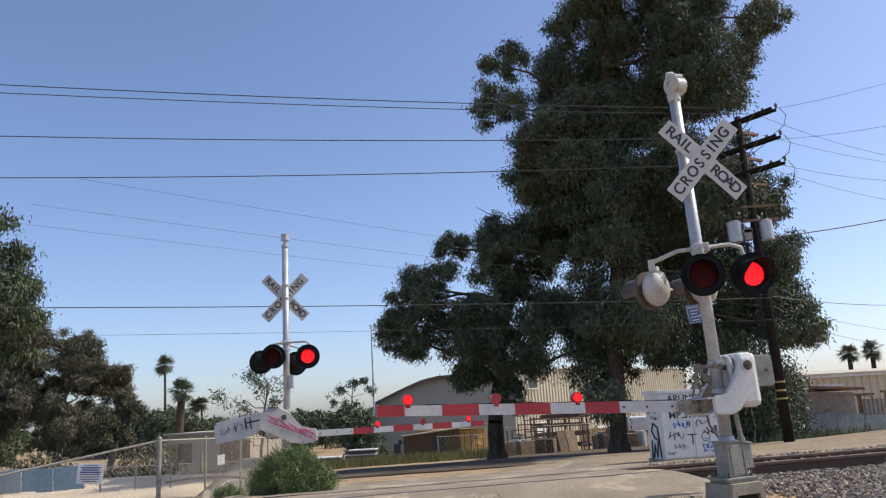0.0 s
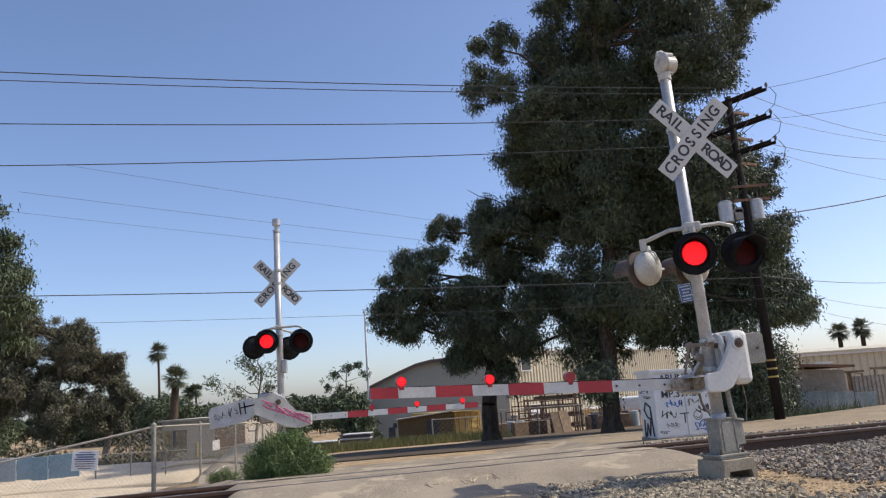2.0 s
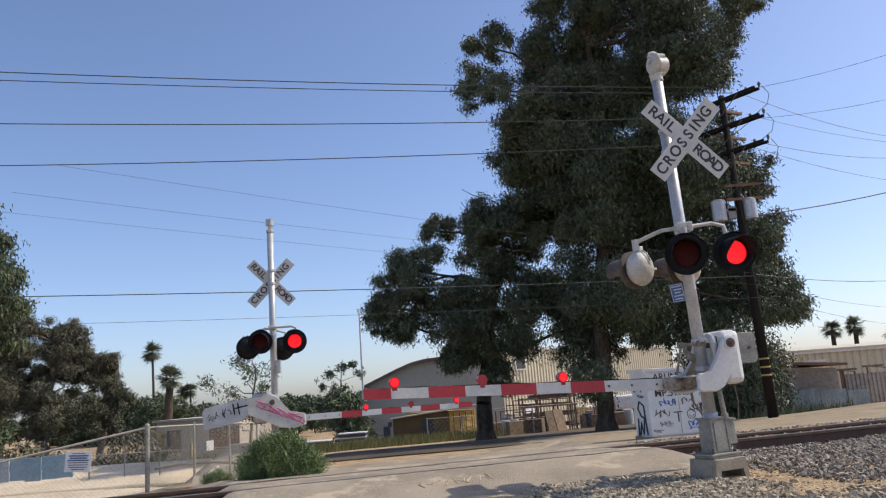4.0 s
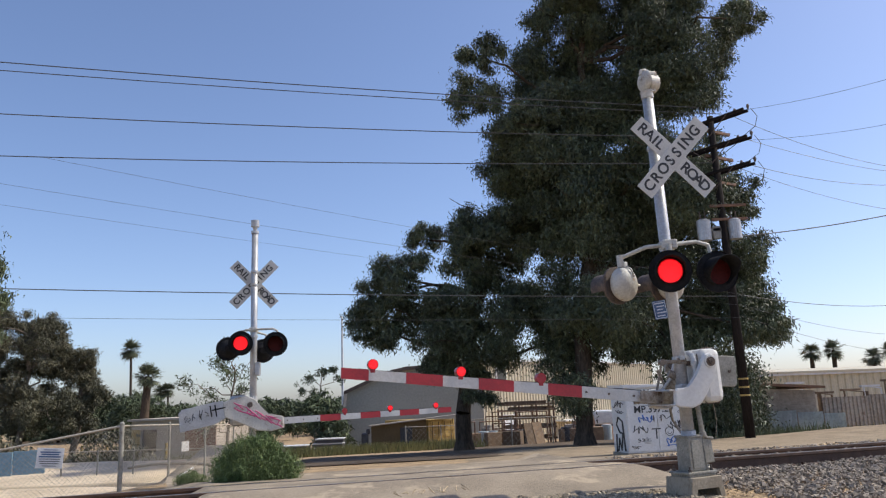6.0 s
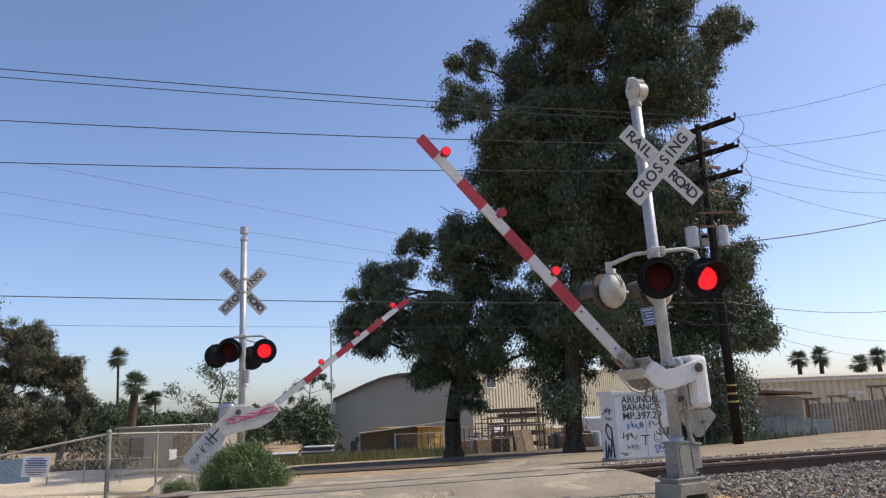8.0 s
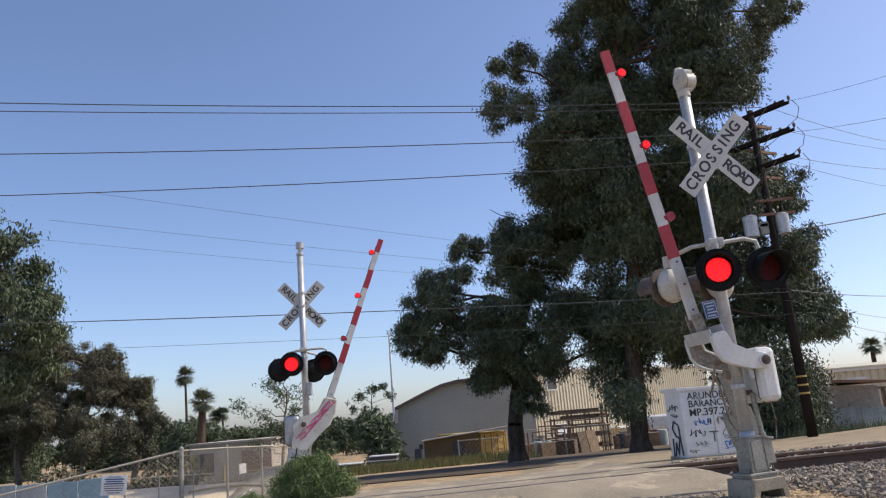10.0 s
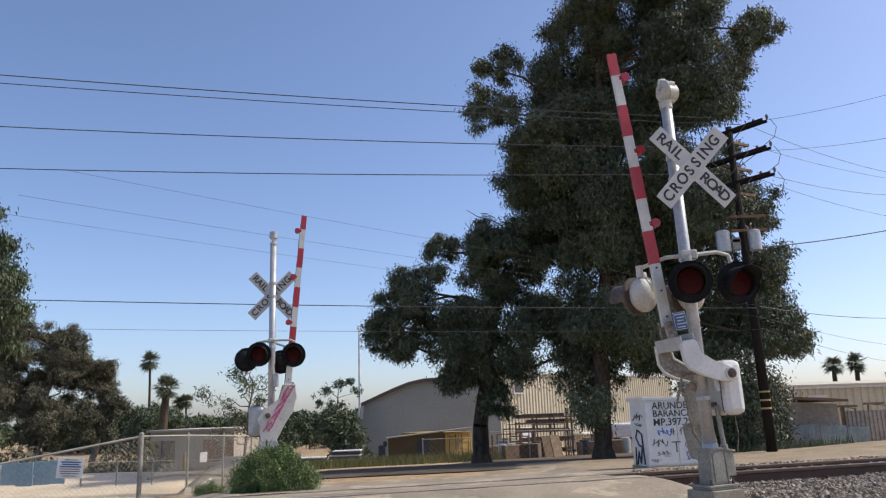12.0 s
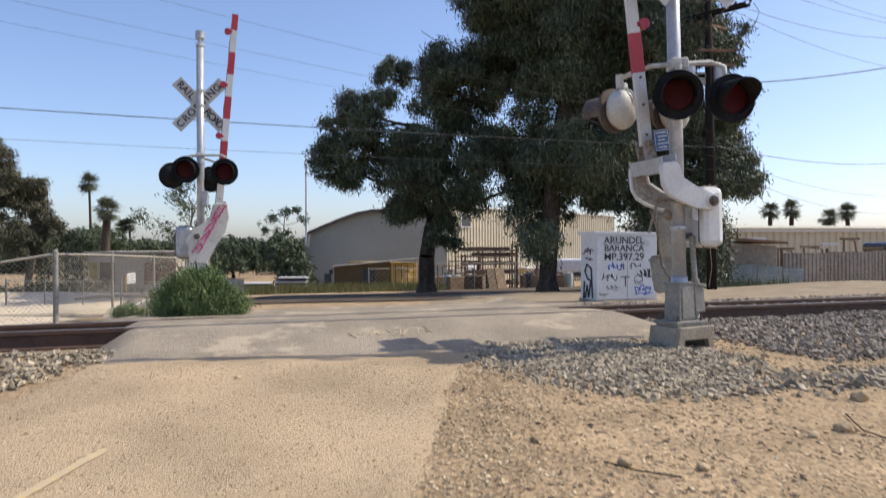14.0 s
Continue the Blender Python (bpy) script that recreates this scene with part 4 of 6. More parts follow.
    bm = bmesh.new()
    box(bm, -0.10, -0.03, 1.31, 0.18, 0.05, 0.035, 0.006)
    rod(bm, (-0.19, -0.07, 1.31), (-0.19, 0.02, 1.31), 0.032, seg=14)
    box(bm, 0, -0.07, 1.31, 0.09, 0.03, 0.06, 0.006)
    for x in (-0.03, 0.03):
        rod(bm, (x, -0.1, 1.31), (x, -0.08, 1.31), 0.012, seg=6)
    rod(bm, (-0.19, -0.02, 1.31), (-0.27, 0.0, 1.02), 0.012, seg=8)
    rod(bm, (-0.12, 0.02, 1.20), (-0.05, 0.02, 1.16), 0.04, seg=12)
    part("buffer_link", bm, STRAP, sig, "weathered buffer link clamped to the mast")
    bm = bmesh.new()
    pipe(bm, [(-0.16, 0.26, 1.24), (-0.10, 0.27, 1.08), (-0.055, 0.28, 0.72), (0.0, 0.2, 0.58), (0.02, 0.06, 0.56)], 0.014)
    part("conduit", bm, STRAP, sig, "thin bent conduit behind the mast")
    gate_arm(sig, "n", 0.169, 0.047, 1.285, -1, False)
    return sig


def far_signal():
    sig = thing("crossing_signal", pose(*FAR_BASE, -0.15, 0, 0, 0), "silver crossing signal mast with crossbuck, red lamps and graffitied gate lever", "crossing signal", "crossing signals")
    signal_mast(sig, 4.33, 0.062)
    foot(sig, 12)
    bm = bmesh.new()
    rod(bm, (0, 0, 4.32), (0, 0, 4.37), 0.07, seg=20)
    rod(bm, (0, 0, 4.37), (0, 0, 4.46), 0.03, 0.05, seg=14)
    rod(bm, (0, 0, 4.45), (0, 0, 4.57), 0.075, seg=20)
    part("finial", bm, GALV, sig, "grey cylindrical bell on the mast's top")
    crossbuck(sig, -0.03, 0.10, 3.39, 6, 46, 46)
    bm = bmesh.new()
    pipe(bm, [(-0.34, 0.1, 2.42), (-0.3, 0.05, 2.52), (0.0, -0.08, 2.54), (0.36, -0.10, 2.54), (0.44, -0.12, 2.50), (0.45, -0.12, 2.42)], 0.02)
    pipe(bm, [(-0.15, -0.12, 2.42), (-0.12, -0.1, 2.54), (0.05, -0.05, 2.54)], 0.02)
    pipe(bm, [(0.22, 0.1, 2.3), (0.2, 0.08, 2.45), (0.05, 0.02, 2.5)], 0.02)
    box(bm, 0.0, -0.02, 2.54, 0.14, 0.14, 0.08, 0.015)
    part("lamp_crossarm", bm, WHITE, sig, "grey pipe arm carrying the lamps")
    flasher(sig, -0.18, -0.22, 2.29, 10, 0, "fl")
    flasher(sig, 0.43, -0.20, 2.26, 10, 0, "fr")
    flasher(sig, -0.50, 0.16, 2.23, 196, 0, None)
    flasher(sig, 0.13, 0.16, 2.17, 196, 0, None)
    bm = bmesh.new()
    box(bm, 0.09, -0.05, 1.84, 0.09, 0.10, 0.24, 0.02)
    part("relay_case", bm, GALV, sig)
    mechanism(sig, -0.28, 0.06, 1.13, 16, 0.28, 0.40, 0.52, GALV, "grey rounded gate machine housing")
    bm = bmesh.new()
    box(bm, 0.05, -0.13, 0.42, 0.22, 0.06, 0.55, 0.02)
    part("base_cover", bm, WHITE, sig, "white painted base cover")
    gate_arm(sig, "f", -0.069, 0.0, 1.218, 1, True)
    return sig


NEAR, FAR = near_signal(), far_signal()

# ---- control cabinet beyond the rails ----
def control_cabinet():
    cab = thing("control_cabinet", pose(4.92, 16.8, ground_z(5.0, 16.8), 0, 0, 9) @ Matrix.Scale(0.87, 4), "white metal control cabinet covered in graffiti", "cabinet")
    bm = bmesh.new()
    box(bm, 0, 0.46, 0.84, 1.62, 0.92, 1.62, 0.02)
    part("body", bm, CABW, cab)
    bm = bmesh.new()
    slab(bm, [(-0.86, 1.64), (0.86, 1.64), (0.86, 1.70), (-0.86, 1.73)], -0.05, 0.97, 0.008)
    part("roof", bm, CABW, cab)
    bm = bmesh.new()
    box(bm, 0, 0.46, 0.0, 1.68, 1.0, 0.12, 0.01)
    part("plinth", bm, CONC, cab)
    for x in (-0.4, 0.4):
        bm = bmesh.new()
        box(bm, x, -0.012, 0.84, 0.77, 0.024, 1.5, 0.006)
        d = part("door", bm, CABW, cab)
        for z in (0.28, 1.38):
            for k in range(4):
                b = bmesh.new()
                box(b, x + 0.1, -0.03, z + 0.035 * k, 0.16, 0.014, 0.015)
                part("vent_slat", b, GALV, d)
        b = bmesh.new()
        rod(b, (x - 0.3 if x > 0 else x + 0.3, -0.045, 0.8), (x - 0.3 if x > 0 else x + 0.3, -0.045, 0.95), 0.012)
        part("door_handle", b, DARKST, d)
    for text, z, size, mt in (("ARUNDEL", 1.50, 0.235, SPRAYK), ("BARANCA", 1.31, 0.225, SPRAYK), ("MP.397.29", 1.10, 0.25, SPRAYK)):
        letters("painted_word", text, size, mt, cab, pose(-0.08, -0.03, z, 90, 0, 0), 0.003, "hand-painted black lettering", 0.003)
    pen = random.Random(3)
    def scrawl(cx, cz, w, h, n, mt, r, side=False):
        bm = bmesh.new()
        pts, p1, p2, f1 = [], pen.uniform(0, 6), pen.uniform(0, 6), pen.uniform(0.6, 1.3)
        for k in range(n * 6 + 1):
            f = k / (n * 6)
            x = cx - w / 2 + w * f + 0.9 * w / n * math.sin(6.283 * f * n * 0.5 * f1 + p1)
            z = cz + h * 0.5 * math.sin(6.283 * f * n * 0.5 + p2) * (0.6 + 0.4 * math.sin(f * 17 + p1))
            pts.append((-0.815, x, z) if side else (x, -0.028, z))
        pipe(bm, pts, r, 5)
        part("graffiti_stroke", bm, mt, cab, "spray paint tag")
    for cx, cz, w, h, n, mt, r in ((-0.30, 0.88, 0.42, 0.20, 9, SPRAYB, 0.012), (0.22, 0.90, 0.26, 0.13, 6, SPRAYK, 0.008), (-0.48, 0.62, 0.40, 0.20, 9, SPRAYK, 0.009), (0.62, 0.66, 0.34, 0.30, 7, SPRAYK, 0.012),
                                   (0.45, 0.70, 0.30, 0.24, 6, SPRAYK, 0.010), (0.42, 0.32, 0.44, 0.22, 8, SPRAYB, 0.014), (0.44, 0.20, 0.36, 0.05, 3, SPRAYB, 0.010), (-0.40, 0.36, 0.34, 0.12, 6, SPRAYK, 0.006), (-0.62, 0.20, 0.2, 0.1, 5, SPRAYK, 0.006), (0.66, 1.02, 0.16, 0.12, 4, SPRAYK, 0.007)):
        scrawl(cx, cz, w, h, n, mt, r)
    bm = bmesh.new()
    box(bm, -0.05, -0.028, 0.62, 0.24, 0.006, 0.025)
    box(bm, -0.05, -0.028, 0.50, 0.03, 0.006, 0.24)
    part("graffiti_stroke", bm, SPRAYK, cab)
    ring = [(0.30 + 0.11 * math.cos(a), -0.028, 0.55 + 0.11 * math.sin(a)) for a in np.linspace(0, 6.283, 17)]
    bm = bmesh.new()
    pipe(bm, ring, 0.008, 5)
    pipe(bm, [(0.24, -0.028, 0.53), (0.28, -0.028, 0.49), (0.33, -0.028, 0.49), (0.37, -0.028, 0.54)], 0.008, 5)
    part("graffiti_stroke", bm, SPRAYK, cab)
    for pts in ([(0.16, 0.10), (0.24, 0.82), (0.50, 0.92), (0.62, 0.74), (0.46, 0.56), (0.26, 0.52)], [(0.26, 0.52), (0.40, 0.12), (0.48, 0.40), (0.60, 0.10), (0.70, 0.06), (0.66, 0.50)]):
        bm = bmesh.new()
        pipe(bm, [(-0.815, u, z) for u, z in pts], 0.026, 6)
        part("graffiti_stroke", bm, SPRAYK, cab, "thick black spray paint tag")
    scrawl(0.45, 1.25, 0.55, 0.18, 8, SPRAYK, 0.012, True)
    scrawl(0.40, 1.05, 0.4, 0.10, 6, SPRAYK, 0.008, True)


control_cabinet()


# ---- trees ----
def crown_mesh(name, blobs, per, leaf, material, parent, seed, droop=0.6, hollow=0.45, jitter=0.35, slim=0.30, leaves=(14, 34)):
    """A crown of many small pointed leaves in clumps, clump sizes and gaps uneven. A blob's fifth number scales its leaf count."""
    rng = np.random.default_rng(seed)
    P = []
    for x, y, z, r, *more in blobs:
        nc = max(6, int(per * r * r * (more[0] if more else 1.0)))
        d = rng.normal(size=(nc, 3))
        d /= np.linalg.norm(d, axis=1)[:, None]
        rad = r * (hollow + (1.12 - hollow) * rng.random(nc) ** 0.6)
        c = np.array((x, y, z)) + d * rad[:, None] * (1, 0.9, 0.82)
        for p, q in zip(c, rng.random(nc)):
            k = int(leaves[0] + leaves[1] * q)
            s = (0.28 + 0.5 * q) * min(1.0, 0.35 + r * 0.35)
            P.append(p + rng.normal(size=(k, 3)) * s * (1, 1, 0.8) * jitter * 1.6 - (0, 0, 0.15 * s))
    C = np.concatenate(P)
    n = len(C)
    a = rng.normal(size=(n, 3)) * (1 - droop)
    a[:, 2] -= droop * (0.4 + rng.random(n))
    a /= np.linalg.norm(a, axis=1)[:, None]
    b = np.cross(a, rng.normal(size=(n, 3)))
    b /= np.linalg.norm(b, axis=1)[:, None] + 1e-9
    L = leaf * (0.6 + 0.8 * rng.random(n))[:, None]
    W = L * slim
    V = np.stack([C + b * W, C - b * W, C + a * L], 1).reshape(-1, 3)
    me = bpy.data.meshes.new(name)
    me.vertices.add(3 * n)
    me.vertices.foreach_set("co", V.ravel())
    me.loops.add(3 * n)
    me.loops.foreach_set("vertex_index", np.arange(3 * n, dtype=np.int32))
    me.polygons.add(n)
    me.polygons.foreach_set("loop_start", np.arange(0, 3 * n, 3, dtype=np.int32))
    me.materials.append(material)
    me.update()
    me.validate()
    ob = new(name, me)
    ob.parent = parent
    return ob


def limb(bm, a, b, r0, r1, rng, bends=5, wob=0.25):
    pts = [a + (b - a) * k / bends + Vector((rng.uniform(-1, 1), rng.uniform(-1, 1), rng.uniform(-0.5, 0.5))) * wob * (0 if k in (0, bends) else 1) for k in range(bends + 1)]
    for k in range(bends):
        rod(bm, pts[k], pts[k + 1], r0 + (r1 - r0) * k / bends, r0 + (r1 - r0) * (k + 1) / bends, seg=8, caps=False)
    return pts


def leafy_tree(name, label, base, top, r, blobs, per, leaf, material, bark, seed, droop=0.6, hollow=0.45, twigs=1, group="", jitter=0.35, lobed=False, slim=0.16, airy=False):
    t = thing(name, pose(*base), label, "tree", group)
    o = Vector(base)
    rng = random.Random(seed)
    bm = bmesh.new()
    rod(bm, (0, 0, -0.3), (0, 0, 0.5), r * 1.6, r * 0.97, seg=12, caps=False)
    tp = Vector(top) - o
    spine = limb(bm, Vector((0, 0, 0.4)), tp, r, r * 0.35, rng, 8, r * 0.6)
    local = [(x - o.x, y - o.y, z - o.z, br) for x, y, z, br in blobs]
    lobes = []
    for x, y, z, br in local:
        thin = airy or br < 1.6
        lobes.append((x, y, z, br * 0.48, 0.6) if thin else (x, y, z, br * 0.66, 1.0))
        for _ in range(13 if lobed else 0):
            a, e = rng.uniform(0, 6.283), rng.uniform(-0.75, 1.0)
            d = br * (rng.uniform(0.55, 1.18) if thin else rng.uniform(0.6, 1.0))
            lobes.append((x + d * math.cos(a) * math.cos(e), y + d * math.sin(a) * math.cos(e), z + d * math.sin(e), br * (rng.uniform(0.14, 0.33) if thin else rng.uniform(0.18, 0.40))))
    for x, y, z, br in local:
        c = Vector((x, y, z))
        start = min(spine[3:], key=lambda p: (p - c).length + max(0, p.z - c.z + 0.5) * 2)
        limb(bm, start, c, r * 0.30, r * 0.08, rng, 5, 0.12 * (c - start).length)
        for _ in range(twigs * 3):
            d = Vector((rng.uniform(-1, 1), rng.uniform(-1, 1), rng.uniform(-0.6, 1))) * br
            limb(bm, c, c + d, r * 0.08, 0.012, rng, 3, 0.1 * br)
    part("trunk", bm, bark, t, smooth=True)
    crown_mesh("crown", lobes if lobed else local, per, leaf, material, t, seed, droop, hollow, jitter, slim, (26, 54) if lobed else (14, 34))
    return t


TALL = [(7.3, 28.4, 18.5, 1.8), (10.2, 30.0, 19.7, 2.2), (8.6, 31.6, 17.6, 2.1), (10.4, 29.2, 16.2, 1.8), (13.4, 30.8, 16.7, 1.4), (13.2, 28.4, 16.0, 0.8), (6.3, 30.0, 17.0, 1.4), (5.9, 31.6, 14.6, 2.3), (2.5, 29.2, 15.0, 0.9), (2.4, 30.8, 13.8, 1.2), (3.5, 28.4, 11.8, 1.3), (5.9, 30.0, 10.6, 2.4), (8.9, 31.6, 13.7, 2.7), (10.6, 29.2, 13.4, 1.9), (12.7, 30.8, 14.9, 1.1), (9.8, 28.4, 9.5, 2.4), (7.1, 30.0, 7.7, 2.4), (10.2, 31.6, 6.4, 2.7), (7.0, 29.2, 4.1, 2.0), (12.1, 30.8, 4.3, 2.0), (12.5, 28.4, 3.4, 1.1), (12.8, 30.0, 6.3, 1.3), (13.5, 31.6, 9.6, 1.0)]
INNER = [(4.9, 30.5, 10.9, 1.9), (3.4, 30, 11.4, 1.3), (5.1, 31, 9.3, 1.8), (3.7, 30.5, 9.8, 1.0), (6.7, 29.5, 9.5, 1.9), (6.7, 30, 12.6, 1.8), (4.9, 29.5, 12.3, 1.3), (11.2, 31, 9.6, 1.8), (8.7, 31, 7.3, 2.0), (13.0, 31, 8.7, 0.9)]
LEFT = [(2.8, 31.4, 8.6, 1.7), (1.5, 33.0, 8.5, 1.0), (-0.1, 34.6, 8.5, 0.7), (4.6, 32.2, 8.0, 1.9), (2.6, 33.8, 6.5, 2.1), (-1.0, 31.4, 5.9, 1.2), (-2.2, 33.0, 5.4, 1.0), (-2.9, 34.6, 4.9, 0.8), (-0.0, 32.2, 4.2, 1.9), (-1.8, 33.8, 3.9, 1.2), (1.9, 31.4, 3.4, 2.0), (4.5, 33.0, 4.8, 2.3), (0.7, 34.6, 2.8, 1.3), (1.8, 32.2, 1.5, 0.8), (-1.5, 33.8, 6.7, 0.9), (5.8, 31.4, 3.2, 1.4)]
LOW = [(10.5, 29.4, 2.0, 1.4), (12.3, 31.0, 1.4, 1.1), (12.0, 32.6, 0.7, 1.2), (11.7, 30.2, 0.1, 1.0)]
IVY = [(5.2, 28.4, 1.3, 0.7), (5.5, 30.0, 0.7, 0.6), (5.5, 31.6, 2.3, 1.1)]
leafy_tree("eucalyptus_tree", "tall dark green eucalyptus with a broad dense crown", (5.9, 30, ground_z(5.9, 30)), (7.3, 30.2, 17.5), 0.36, TALL + INNER + [(8.2, 30.4, 4.4, 1.0), (9.4, 30.6, 4.3, 1.1), (10.4, 30.8, 3.9, 1.0), (8.4, 30.4, 2.9, 0.9), (9.5, 30.6, 2.7, 1.0), (10.5, 30.6, 2.3, 0.9)], 100, 0.145, LEAF, BARK, 11, lobed=True, group="eucalyptus trees by the track")
leafy_tree("eucalyptus_tree", "dark green eucalyptus leaning over the yard", (1.35, 33.5, ground_z(1.35, 33.5)), (2.6, 33.2, 9.0), 0.36, LEFT, 115, 0.145, LEAF, BARK, 12, lobed=True, airy=True, group="eucalyptus trees by the track")
for k, (x, y, z, r) in enumerate(LOW):
    b = thing("shrub", pose(x, y, ground_z(x, y)), "tall green shrub growing at the trees' foot", "shrub", "shrubs by the pole")
    crown_mesh("foliage", [(0, 0, z - ground_z(x, y), r * 1.1), (0.3, 0.2, (z - ground_z(x, y)) * 0.45, r)], 110, 0.15, LEAF, b, 30 + k, slim=0.18)
b = thing("ivy", pose(5.9, 29.6, ground_z(5.9, 29.6)), "green shoots sprouting round the tree's trunk", "shrub")
crown_mesh("foliage", [(x - 5.9, y - 29.9, z - ground_z(5.9, 29.6), r) for x, y, z, r in IVY], 110, 0.15, LEAF, b, 40, slim=0.18)


def rand_blobs(cx, cy, z0, z1, w, n, r, seed):
    rng = random.Random(seed)
    out = []
    for k in range(n):
        f = (k + 0.5) / n
        a = rng.uniform(0, 6.3)
        d = w * math.sqrt(rng.random()) * (0.55 + 0.45 * math.sin(math.pi * min(1, 0.2 + f)))
        out.append((cx + d * math.cos(a), cy + 0.7 * d * math.sin(a), z0 + (z1 - z0) * f, r * rng.uniform(0.7, 1.2)))
    return out


# tree group beyond the channel
for k, (x, y, h, w, r, n) in enumerate([(-23.9, 45, 8.1, 3.0, 1.3, 18), (-28.5, 46, 8.2, 3.5, 1.5, 16), (-21.2, 46, 5.8, 1.4, 0.8, 10), (-33, 47, 8.4, 3.5, 1.5, 14)]):
    g = ground_z(x, y)
    leafy_tree("gum_tree", "brownish green gum tree with pale forked trunks", (x, y, g), (x + 0.5, y, h - 1.5), 0.22, rand_blobs(x, y, 0.6, h - r, w, n, r, 60 + k), 80, 0.15, LEAF2, PALEBARK, 70 + k, 0.5, lobed=True, airy=True, group="gum trees beyond the channel")
for k in range(9):
    x, y, r = -32 + 1.9 * k, 41.5 + 1.2 * math.sin(k * 2.1), 0.9 + 0.35 * math.sin(k * 1.7)
    b = thing("hedge_shrub", pose(x, y, ground_z(x, y)), "dark green shrub under the gum trees", "shrub", "shrubs under the gum trees")
    crown_mesh("foliage", [(0, 0, r * 0.7, r), (0.9, 0.2, r * 0.5, r * 0.8), (-0.8, 0, r * 0.4, r * 0.7)], 26, 0.2, LEAF2, b, 140 + k, slim=0.26)
# overhanging tree at the edge of view
leafy_tree("pepper_tree", "green tree with drooping foliage overhanging the channel", (-14.6, 20, ground_z(-14.6, 20)), (-13.6, 20, 5.5), 0.25, [(-12.6, 20, 5.3, 0.9), (-12.0, 19.8, 4.6, 0.65), (-12.3, 20.2, 3.6, 0.75), (-13.2, 20, 6.3, 1.0), (-13.4, 20.3, 4.4, 1.1), (-14.4, 20, 7.0, 1.2), (-13.0, 20, 2.8, 0.7), (-14.5, 20.5, 5.4, 1.4), (-11.6, 19.9, 4.2, 0.4)], 95, 0.12, LEAF4, PALEBARK, 81, 0.7, slim=0.2, lobed=True, airy=True)
# distant tree line
lines = [(-60, 125, 3.2, 5, 2.0), (-52, 120, 4.5, 5, 2.2), (-45, 118, 4.2, 4.5, 1.9), (-39, 112, 2.6, 4, 1.6), (-33, 110, 1.7, 4, 1.4), (-27, 108, 2.2, 4, 1.4), (-21, 100, 1.6, 4, 1.3), (-16, 112, 2.6, 3.6, 1.6), (-11, 105, 1.4, 3.2, 1.3), (-6, 108, 1.6, 3.0, 1.3), (0, 112, 3.2, 4, 1.6), (-68, 110, 5, 5, 2.2)]
for k, (x, y, h, w, r) in enumerate(lines):
    g = ground_z(x, y)
    leafy_tree("distant_tree", "hazy green tree in the distance", (x, y, g), (x, y, h - r), 0.2, rand_blobs(x, y, g + 1.2, h - r * 0.6, w, 11, r, 100 + k), 12, 0.5, LEAF4, BARK, 110 + k, 0.4, twigs=0, group="distant trees")
def far_woods():
    """A low belt of scrub that closes the distance."""
    rng = random.Random(77)
    blobs = []
    for k in range(100):
        x = -112 + 1.75 * k + rng.uniform(-1, 1)
        y = 134 + rng.uniform(-5, 5)
        blobs.append((x, y, ground_z(x, y) + rng.uniform(1.6, 4.0), rng.uniform(1.6, 2.6)))
    o = crown_mesh("far_woods", blobs, 14, 0.6, LEAF4, None, 78, 0.4, slim=0.3)
    tagged(o, "low belt of hazy green scrub in the distance", "woods", kind="stuff")


far_woods()
# thin airy trees
leafy_tree("airy_tree", "thin bare-limbed tree with sparse pale leaves", (-9.6, 36, ground_z(-9.6, 36)), (-9.2, 36, 2.8), 0.09, rand_blobs(-9.6, 36, 0.2, 3.9, 2.2, 12, 0.5, 9), 9, 0.17, LEAF4, PALEBARK, 131, 0.4, 0.2, 2)
leafy_tree("airy_tree", "slim gum tree with open clumps of leaves", (-11.4, 74, ground_z(-11.4, 74)), (-10.6, 74, 3.6), 0.12, [(-12.6, 74, 2.8, 0.6), (-11.9, 74, 3.6, 0.5), (-10.6, 74, 4.1, 0.55), (-9.6, 74, 4.4, 0.4), (-11.2, 74, 2.3, 0.5), (-8.9, 74, 3.5, 0.4)], 18, 0.3, LEAF4, PALEBARK, 132, 0.4, 0.2)
leafy_tree("round_tree", "round dark green tree behind the stacked loads", (-9.2, 66, ground_z(-9.2, 66)), (-9.2, 66, -0.5), 0.2, rand_blobs(-9.2, 66, -2.0, 1.2, 2.0, 10, 1.1, 15), 9, 0.5, LEAF4, BARK, 133, 0.4)


